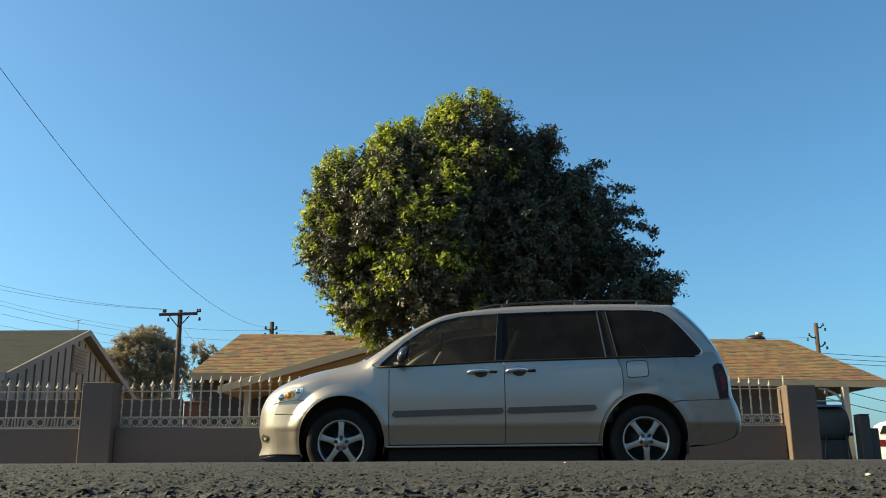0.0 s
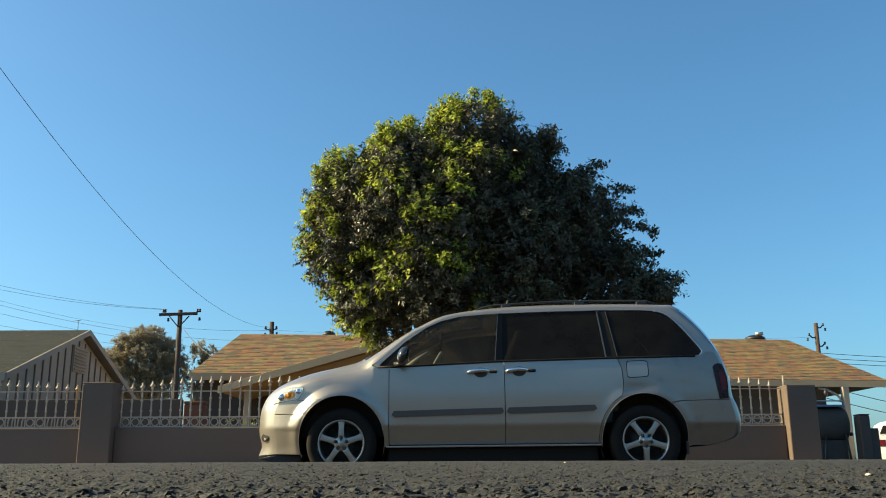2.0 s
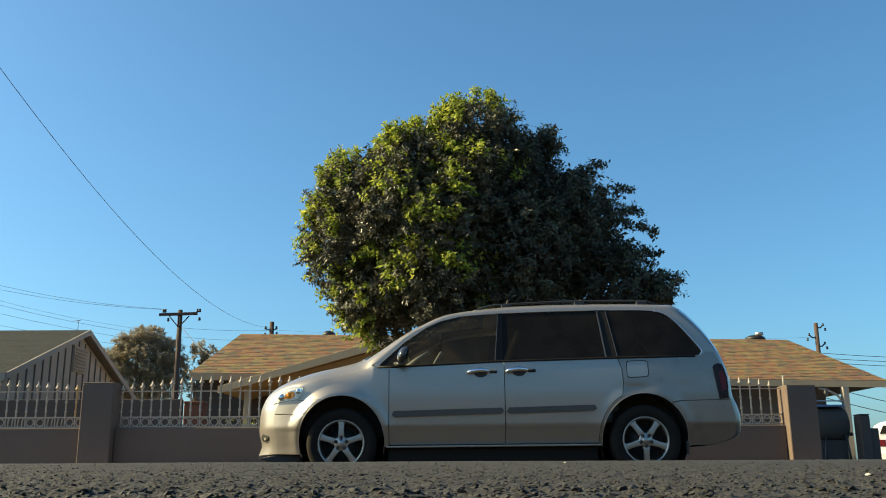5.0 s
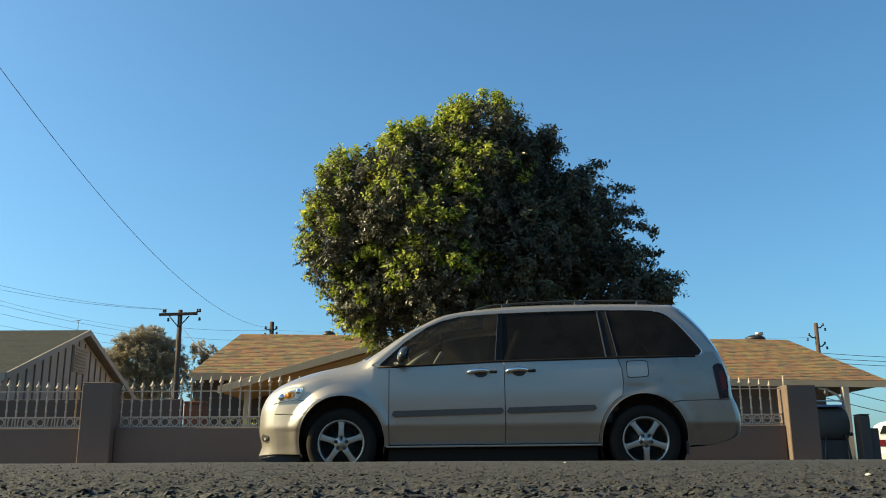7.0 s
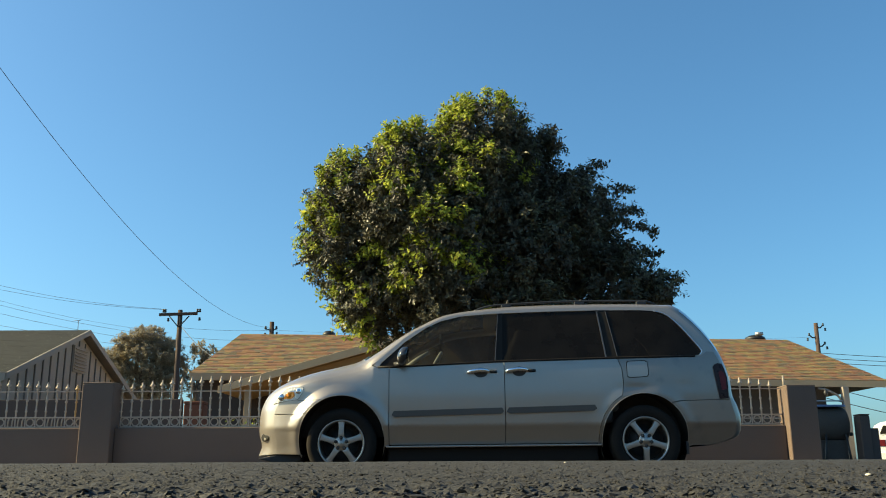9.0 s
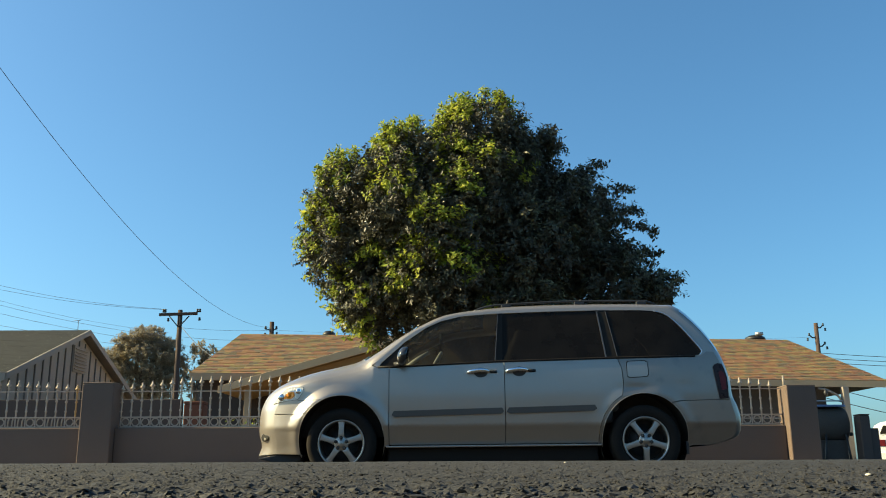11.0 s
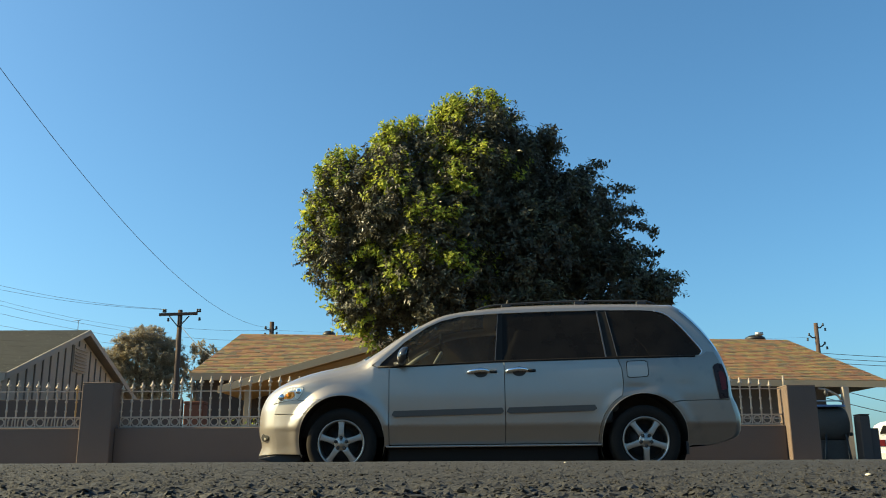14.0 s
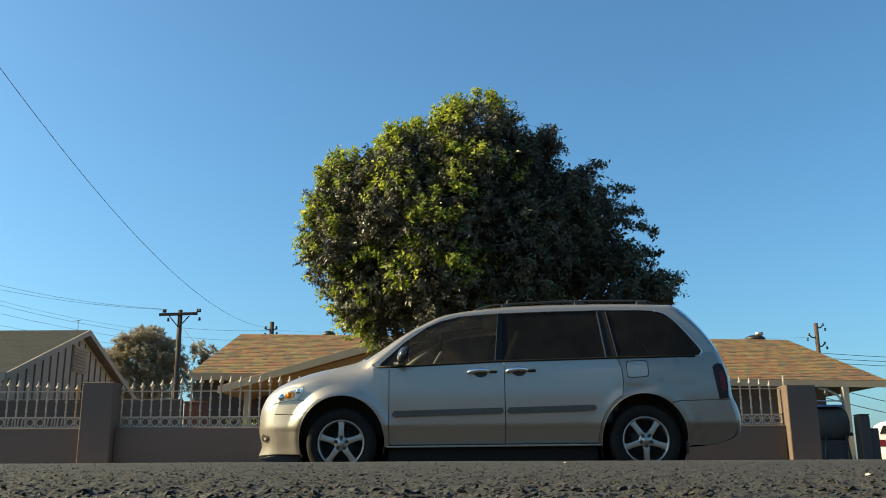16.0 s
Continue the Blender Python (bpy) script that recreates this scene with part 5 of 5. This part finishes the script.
def build_poles():
    p = build_pole(-11.15, 38.0, 6.86, -0.4, "dark wooden utility pole with a crossarm and insulators")
    part("crossarm", block(-0.72, 0.90, -0.16, -0.05, 6.61, 6.73, 0.01, pose(0, 0, 0, 0, -1.2, 0)), POLE_WOOD, p)
    for s in (-1, 1):
        part("brace", tube([(s * 0.42, -0.12, 6.58), (0.02 * s, -0.14, 6.12)], 0.025, 6, name="brace"), DARK_METAL, p)
    for x in (-0.68, -0.60, 0.76, 0.86):
        insulator(p, x, -0.11, 6.74)
    for x, z in ((-0.46, 6.36), (0.86, 6.38)):
        insulator(p, x, -0.11, z)
    q = build_pole(-7.66, 40.0, 6.66, 0, "short wooden utility pole top behind the roof")
    for x, z in ((-0.26, 6.32), (0.22, 6.32), (0.24, 6.05), (-0.28, 6.02)):
        insulator(q, x, -0.05, z)
        part("bracket", tube([(0, 0, z), (x, -0.05, z)], 0.02, 6, name="bracket"), DARK_METAL, q)
    r = build_pole(18.7, 45.0, 7.30, 0, "wooden utility pole with bracket insulators behind the house")
    for x, z in ((0.36, 7.05), (-0.38, 6.55), (0.36, 6.12)):
        part("bracket", tube([(0, 0, z), (x * 0.6, 0, z + 0.02), (x, 0, z + 0.16)], 0.035, 6, name="bracket"), DARK_METAL, r)
        insulator(r, x, 0, z + 0.1)
        insulator(r, x * 1.25, 0, z - 0.14)


def wire(a, b, sag, r=0.0065, label="thin black overhead cable", n=24, group="overhead cables"):
    a, b = Vector(a), Vector(b)
    pts = [a.lerp(b, k / n) - Vector((0, 0, 4 * sag * (k / n) * (1 - k / n))) for k in range(n + 1)]
    tagged(part("overhead_cable", tube(pts, r, 5, name="overhead_cable"), WIRE), label, "cable", group)


def build_wires():
    # service drop that climbs over the street towards the eye
    wire((-7.81, 40.0, 6.41), (-8.0, 10.5, 8.25), 1.5, 0.0065, "black service cable rising over the street", 40)
    # bundle from the crossarm pole
    L = (-11.15, 38.0)
    wire((L[0] - 0.68, 38, 6.9), (-24.0, 38, 9.45), 0.45)
    wire((L[0] - 0.60, 38, 6.88), (-24.0, 38, 9.1), 0.42)
    wire((L[0] - 0.78, 38, 5.75), (-26.0, 38, 9.4), 0.45)
    wire((L[0] - 0.6, 38, 5.45), (-26.0, 38, 8.85), 0.4)
    wire((L[0] - 0.6, 38, 5.2), (-26.0, 38, 8.1), 0.4)
    wire((L[0] - 0.5, 38, 5.9), (-26.0, 38, 9.75), 0.55, 0.005)
    wire((L[0] - 0.5, 38, 5.0), (-26.0, 38, 7.5), 0.35, 0.005)
    for z0, z1 in ((6.1, 6.28), (5.72, 5.82), (5.35, 5.5)):
        wire((L[0], 38, z0), (-7.7, 40, z1), 0.06, 0.006)
    wire((L[0], 38, 6.2), (-8.6, 34, 4.3), 0.12, 0.012)
    wire((-7.66, 40, 6.3), (18.7, 45, 6.6), 0.3, 0.004)
    for z0, z1 in ((6.0, 5.45), (5.75, 5.25), (5.55, 5.0), (4.75, 4.55), (4.55, 4.3)):
        wire((16.5, 45, z0), (30.0, 45, z1), 0.2, 0.014)
    wire((17.0, 45, 4.7), (30.0, 45, 1.9), 0.3, 0.018)
    wire((17.0, 45, 4.1), (30.0, 45, 1.4), 0.3, 0.018)


build_poles()
build_wires()


# ---- trees ----
def leaves(rng, pos, nrm, size, aspect=0.45):
    """Folded leaf blades at points, each with its own turn."""
    n = len(pos)
    up = nrm + rng.normal(0, 0.55, (n, 3)) + np.array([0, 0, 0.25])
    up /= np.linalg.norm(up, axis=1, keepdims=True)
    t = rng.normal(0, 1, (n, 3)) + nrm * 0.6 + np.array([0, 0, -0.2])
    s = np.cross(up, t)
    s /= np.linalg.norm(s, axis=1, keepdims=True) + 1e-9
    d = np.cross(s, up)
    L = (size * rng.uniform(0.7, 1.25, n))[:, None]
    w = L * aspect * 0.5
    v = np.stack([pos, pos + d * L * 0.5 + s * w + up * w * 0.35, pos + d * L, pos + d * L * 0.5 - s * w + up * w * 0.35], 1).reshape(-1, 3)
    i = np.arange(n)[:, None] * 4
    f = np.concatenate([i + np.array([0, 1, 2]), i + np.array([0, 2, 3])], 0)
    return v, f


def foliage_mesh(name, seed, c, r, count, size, twigs=70, reach=1.28, core=0.35, aspect=0.45, mats=()):
    """One clump of a crown: a lumpy shell of leaves, sprigs that stand out of it, and a thinner inside."""
    rng = np.random.default_rng(seed)
    c, r = np.array(c), np.array(r)
    def shell(n, lo, hi):
        d = rng.normal(0, 1, (n, 3))
        d /= np.linalg.norm(d, axis=1, keepdims=True)
        lump = 1 + 0.14 * np.sin(d[:, 0] * 5 + seed) * np.cos(d[:, 1] * 4 + d[:, 2] * 6 + seed * 2) + 0.08 * np.sin(d[:, 2] * 11 + seed) * np.sin(d[:, 0] * 13 + d[:, 1] * 9)
        k = rng.uniform(lo, hi, n) * lump
        return c + d * r * k[:, None], d
    p2, n2 = shell(int(count * core), 0.35, 0.84)
    # the outside is made of separate tufts with gaps between them
    per = 30
    tc, td = shell(max(12, int(count * 0.62 / per)), 0.78, 0.99)
    grow = td * 0.8 + rng.normal(0, 0.35, td.shape) + np.array([0, 0, 0.35])
    grow /= np.linalg.norm(grow, axis=1, keepdims=True)
    along = rng.random((len(tc), per, 1)) * rng.uniform(0.06, 0.17, (len(tc), 1, 1))
    p1 = (tc[:, None] + grow[:, None] * along + rng.normal(0, 0.030, (len(tc), per, 3))).reshape(-1, 3)
    n1 = np.repeat(grow, per, 0)
    ps, ns = [p1, p2], [n1, n2]
    # old twigs all round, then young shoots in tufts, thicker on the sunlit side
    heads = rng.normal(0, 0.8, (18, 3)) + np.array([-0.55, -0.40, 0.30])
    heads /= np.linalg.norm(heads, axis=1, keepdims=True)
    tv, tf = [], []
    old = 0
    for k in range(2 * twigs):
        if k == twigs:
            old = sum(len(p) for p in ps)
        if k < twigs:
            b = rng.normal(0, 1, 3)
        else:
            b = heads[rng.integers(0, 18)] + rng.normal(0, 0.16, 3)
        b /= np.linalg.norm(b)
        a = c + b * r * rng.uniform(0.82, 0.97)
        m = rng.integers(14, 28)
        b2 = b + rng.normal(0, 0.25, 3) + np.array([0, 0, 0.15 if k < twigs else 0.55])
        b2 /= np.linalg.norm(b2)
        ln = rng.uniform(0.14, reach - 0.88 if k >= twigs else reach - 0.82) * r.mean()
        t = rng.random((m, 1)) ** 0.8
        ps.append(a + b2 * ln * t + rng.normal(0, 0.022, (m, 3)))
        ns.append(np.repeat(b2[None], m, 0))
        o = len(tv)
        tvv, tff = tube_data([a - b2 * 0.2, a + b2 * ln * 0.5, a + b2 * ln], [0.008, 0.005, 0.002], 3)
        tv += [tuple(x) for x in tvv]
        tf += [tuple(i + o for i in f) for f in tff]
    young = np.arange(sum(len(p) for p in ps)) >= old
    v, f = leaves(rng, np.concatenate(ps), np.concatenate(ns), np.where(young, size * 1.25, size), aspect)
    total = len(v) // 4
    o = len(v)
    me = bpy.data.meshes.new(name)
    me.from_pydata([tuple(x) for x in v] + tv, [], [tuple(map(int, x)) for x in f] + [tuple(i + o for i in q) for q in tf])
    for m in mats:
        me.materials.append(m)
    if len(mats) > 1:
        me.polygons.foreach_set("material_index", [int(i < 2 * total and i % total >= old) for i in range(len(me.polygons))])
    me.update()
    return me


# the ficus crown: centre and reach of each bough, sway of it in the wind (share of the gusts, and its own lag)
TREE = Vector((0.75, 14.5, 0.0))
BOUGHS = [
    ((0.50, 14.35, 5.30), (0.78, 0.85, 0.76), "top"),
    ((1.26, 14.7, 5.00), (0.68, 0.85, 0.70), ""),
    ((-0.50, 14.2, 4.86), (0.68, 0.85, 0.64), "shoulder"),
    ((-1.36, 14.4, 4.42), (0.70, 0.85, 0.70), "edge"),
    ((-1.55, 14.4, 3.60), (0.68, 0.85, 0.78), ""),
    ((-1.05, 14.3, 2.80), (0.66, 0.8, 0.68), ""),
    ((-0.62, 13.75, 4.0), (0.85, 0.75, 0.85), "front"),
    ((-0.15, 13.75, 2.95), (0.82, 0.75, 0.78), "low"),
    ((0.36, 13.85, 4.45), (0.78, 0.72, 0.82), "middle"),
    ((-0.02, 13.42, 3.72), (0.56, 0.50, 0.62), "front"),
    ((2.02, 14.6, 4.24), (0.67, 0.85, 0.64), ""),
    ((2.32, 14.7, 3.66), (0.62, 0.85, 0.66), ""),
    ((2.78, 14.7, 2.85), (0.78, 0.85, 0.62), ""),
    ((1.25, 14.1, 3.60), (0.95, 0.85, 0.95), ""),
    ((1.05, 14.2, 2.50), (1.05, 0.85, 0.72), ""),
    ((0.60, 15.2, 3.60), (1.6, 0.8, 1.55), ""),
    ((1.74, 14.6, 5.45), (0.28, 0.32, 0.20), ""),
    ((2.36, 14.6, 4.76), (0.28, 0.35, 0.26), ""),
    ((2.72, 14.6, 4.22), (0.32, 0.40, 0.26), ""),
    ((2.95, 14.6, 3.42), (0.32, 0.40, 0.16), ""),
    ((3.48, 14.6, 2.98), (0.40, 0.40, 0.20), ""),
    ((-1.92, 14.4, 4.35), (0.30, 0.40, 0.28), ""),
]
# long shoots that reach out past the crown: root and tip
SHOOTS = [
    ((2.10, 14.6, 4.80), (2.72, 14.6, 5.15)), ((2.45, 14.6, 4.60), (3.16, 14.5, 4.66)), ((2.60, 14.6, 4.30), (3.34, 14.6, 4.30)),
    ((2.75, 14.6, 4.15), (3.54, 14.5, 3.90)), ((2.75, 14.6, 3.60), (3.60, 14.6, 3.58)), ((2.90, 14.6, 3.50), (3.50, 14.6, 3.42)),
    ((3.05, 14.6, 3.05), (3.86, 14.5, 3.12)), ((1.50, 14.6, 5.45), (1.98, 14.6, 5.78)), ((3.0, 14.6, 2.8), (3.72, 14.6, 2.82)),
    ((-1.8, 14.4, 4.7), (-2.05, 14.3, 4.95)), ((-1.9, 14.4, 3.7), (-2.28, 14.3, 3.75)),
]
SWAYING = []


def shoot_mesh(seed, tip, material=None):
    """A bowed twig with short side twigs and leaves along them, from the origin to its tip."""
    rng = np.random.default_rng(seed)
    tip = np.array(tip)
    L = np.linalg.norm(tip)
    ahead = tip / L
    axis = lambda t: tip * t + np.array([0, 0, 0.16 * L * t * (1 - t) * 2])
    tv, tf, ps, ns = [], [], [], []
    def twig(pts, rad):
        o = len(tv)
        v, f = tube_data(pts, rad, 3)
        tv.extend(tuple(x) for x in v)
        tf.extend(tuple(i + o for i in q) for q in f)
    twig([Vector(axis(t)) for t in (0, 0.25, 0.5, 0.75, 1.0)], [0.010, 0.008, 0.006, 0.004, 0.002])
    for k in range(int(L / 0.017)):
        t = rng.uniform(0.08, 1.0)
        a = axis(t)
        d = ahead * 0.8 + rng.normal(0, 0.75, 3)
        d /= np.linalg.norm(d)
        ln = rng.uniform(0.08, 0.26) * (1.15 - 0.6 * t)
        twig([Vector(a), Vector(a + d * ln)], [0.004, 0.0015])
        m = rng.integers(6, 13)
        ps.append(a + d * ln * rng.uniform(0.25, 1.05, (m, 1)) + rng.normal(0, 0.012, (m, 3)))
        ns.append(np.repeat(d[None], m, 0))
    v, f = leaves(rng, np.concatenate(ps), np.concatenate(ns), 0.068, 0.48)
    o = len(v)
    me = bpy.data.meshes.new("shoot")
    me.from_pydata([tuple(x) for x in v] + tv, [], [tuple(map(int, x)) for x in f] + [tuple(i + o for i in q) for q in tf])
    me.materials.append(material or LEAF)
    me.update()
    return me


def build_tree():
    t = thing("tree", pose(*TREE), "dense broad ficus tree, sunlit yellow-green on one flank, swaying", "tree")
    part("trunk", tube([(0, 0, -0.1), (0.02, 0, 0.7), (-0.05, 0, 1.4), (-0.03, 0, 2.2)], [0.26, 0.2, 0.17, 0.15], 12, name="trunk"), BARK, t, "grey-brown trunk")
    for k, (c, r, sway) in enumerate(BOUGHS):
        c = Vector(c) - TREE
        mid = Vector((c.x * 0.45, c.y * 0.5, 1.6 + (c.z - 1.6) * 0.5))
        part("limb", tube(catmull([(-0.03, 0, 1.5), tuple(mid), tuple(c)], 5), [0.09 - 0.007 * i for i in range(11)], 7, name="limb"), BARK, t)
        size = r[0] * r[1] * r[2]
        n = int(14500 * (size / 0.5) ** 0.67)
        if r[0] > 1.5:
            n = 24000
        if r[0] < 0.5:
            n = int(n * 0.18)
        # sunlit flank put into colour: only sunward boughs carry the brighter leaf
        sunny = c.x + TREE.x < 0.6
        me = foliage_mesh("bough_foliage", 11 + k, (0, 0, 0), r, n, 0.072, int((140 if sway in ("top", "shoulder", "low") else 90 if sunny else 50) * min(1, r[0] / 0.7)), 1.34 if r[0] > 0.5 else 1.75, mats=(LEAF, YOUNG_SUNLIT_LEAF) if sunny else (LEAF,))
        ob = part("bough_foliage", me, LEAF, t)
        tagged(ob, kind="stuff")
        ob.matrix_basis = pose(*c)
        if sway:
            SWAYING.append((ob, c.copy(), sway))
        if sway in ("top", "shoulder", "edge"):        # upright young shoots along the skyline, in the sunlit leaf colour
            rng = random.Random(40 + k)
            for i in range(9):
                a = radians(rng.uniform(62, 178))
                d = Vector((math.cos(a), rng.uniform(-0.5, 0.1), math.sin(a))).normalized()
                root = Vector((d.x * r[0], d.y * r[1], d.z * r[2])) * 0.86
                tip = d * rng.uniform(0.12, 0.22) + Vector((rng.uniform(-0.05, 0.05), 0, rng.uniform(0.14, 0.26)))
                sh = part("young_sunlit_shoot", shoot_mesh(500 + 20 * k + i, tip, YOUNG_SUNLIT_LEAF), YOUNG_SUNLIT_LEAF, ob)
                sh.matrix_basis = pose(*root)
    for k, (a, b) in enumerate(SHOOTS):
        ob = part("shoot", shoot_mesh(300 + k, Vector(b) - Vector(a)), LEAF, t)
        ob.matrix_basis = pose(*(Vector(a) - TREE))


def far_tree(x, y, clumps, label, trunk_h, n=6500, size=0.085):
    t = thing("tree", pose(x, y, 0), label, "tree", "far trees")
    part("trunk", tube([(0, 0, -0.1), (0.1, 0, trunk_h * 0.6), (0, 0, trunk_h)], [0.3, 0.22, 0.15], 10, name="trunk"), BARK, t)
    for k, (c, r) in enumerate(clumps):
        part("limb", tube([(0.05, 0, trunk_h * 0.6), (c[0] * 0.6, c[1] * 0.6, c[2] - r[2] * 0.6), c], [0.13, 0.09, 0.03], 6, name="limb"), BARK, t)
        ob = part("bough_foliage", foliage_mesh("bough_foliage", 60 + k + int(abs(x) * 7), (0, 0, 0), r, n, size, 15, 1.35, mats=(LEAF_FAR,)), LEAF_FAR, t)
        tagged(ob, kind="stuff")
        ob.matrix_basis = pose(*c)


def build_weed(x, y, h, seed):
    """A thin dry weed: bowed stalks from one root, small leaves along their upper halves."""
    rng = np.random.default_rng(seed)
    w = thing("weed", pose(x, y, -0.06), "thin yellow-green weed growing behind the garden wall", "plant", "weeds by the wall")
    for k in range(5):
        lean = rng.normal(0, 0.09, 2)
        top = h * rng.uniform(0.85, 1.0)
        stalk = part("stalk", tube([(0, 0, 0), (lean[0] * 0.4, lean[1] * 0.4, top * 0.5), (lean[0], lean[1], top)], [0.006, 0.005, 0.002], 5, name="stalk"), BARK, w)
        t = rng.uniform(0.62, 1.0, (26, 1))
        pos = np.array([lean[0], lean[1], 0]) * t * t + np.array([0, 0, top]) * t + rng.normal(0, 0.03, (26, 3))
        v, f = leaves(rng, pos, np.tile(np.array([[0.0, -0.3, 0.9]]), (26, 1)), 0.055, 0.4)
        part("leaves", mesh_from("leaves", v, [tuple(map(int, q)) for q in f]), YOUNG_SUNLIT_LEAF, stalk)


build_tree()
build_weed(-2.45, 12.0, 0.86, 81)
build_weed(-2.78, 12.05, 0.80, 82)
far_tree(-15.0, 45.0, [((0.25, 0, 6.80), (0.80, 0.9, 0.42)), ((-0.60, 0, 6.42), (0.85, 0.9, 0.42)), ((1.05, 0.2, 6.30), (0.75, 0.9, 0.40)), ((-1.25, 0, 5.80), (0.75, 0.9, 0.42)), ((0.10, -0.2, 5.90), (1.0, 0.9, 0.45)),
                       ((1.35, 0, 5.60), (0.65, 0.9, 0.42)), ((-0.95, 0, 5.12), (0.95, 0.9, 0.42)), ((0.55, 0, 5.05), (1.0, 0.9, 0.48)), ((1.45, 0.1, 4.72), (0.7, 0.9, 0.42)), ((-0.40, 0, 4.40), (1.1, 0.9, 0.48)), ((0.95, 0, 4.05), (0.9, 0.9, 0.42))],
         "far grey-green broad tree behind the yards", 5.0)
far_tree(-12.4, 46.0, [((0.2, 0, 6.1), (0.6, 0.6, 0.5)), ((-0.6, 0, 5.3), (0.6, 0.6, 0.5)), ((0.5, 0, 5.2), (0.6, 0.6, 0.6)), ((0, 0, 4.3), (1.0, 0.6, 0.6))],
         "far thin grey-green tree behind the yards", 5.0, 260, 0.13)


# ---- what moves: boughs of the ficus in the wind ----
TIMES = (0, 0.5, 1, 1.5, 2, 2.5, 3, 3.5, 4, 5.2, 6.5, 7, 7.5, 8, 8.5, 9, 10.2, 11.5, 12, 12.5, 13, 13.5, 14, 14.5, 15, 15.5, 16)
GUST = {     # sideways shift of each bough, in hundredths of its full reach
    "top": (0, 13, 5, 13, 11, 7, 4, 0, 5, 28, 53, 70, 100, 80, 64, 93, 82, 75, 48, 38, 15, 53, 28, 5, 28, 36, 30),
    "shoulder": (0, 0, 3, -6, 0, 3, 15, 8, 40, 62, 85, 100, 62, 56, 45, 62, 48, 35, 30, 32, 38, 38, 36, 32, 52, 70, 70),
    "edge": (0, 0, 0, -15, -10, 20, 5, 40, 85, 90, 85, 95, 65, 45, 50, 100, 75, 55, 55, 55, 58, 70, 45, 40, 42, 55, 65),
    "front": (0, -6, -8, 10, 14, 22, 20, 14, 25, 48, 60, 74, 100, 70, 72, 100, 88, 76, 70, 60, 62, 78, 55, 42, 46, 52, 60),
    "low": (0, -10, -14, 5, 5, 18, 18, 5, 18, 40, 55, 70, 95, 72, 70, 100, 85, 75, 75, 66, 60, 92, 56, 36, 40, 44, 66),
    "middle": (0, -2, -6, 22, 20, -4, 14, 14, 14, 30, 46, 62, 100, 78, 34, 72, 74, 72, 56, 44, 38, 40, 40, 22, 34, 48, 34),
}
REACH = {"top": 0.20, "shoulder": 0.145, "edge": 0.062, "front": 0.17, "low": 0.20, "middle": 0.28}


def motions():
    for ob, c, kind in SWAYING:
        reach = REACH[kind]
        rows = []
        for t, g in zip(TIMES, GUST[kind]):
            s = g / 100
            rows.append((t, pose(c.x + reach * s, c.y, c.z - 0.08 * reach * s + 0.012 * math.sin(t * 5.1 + c.x), 0, 4 * s * reach / 0.2, 0)))
        walk(ob, rows)


motions()
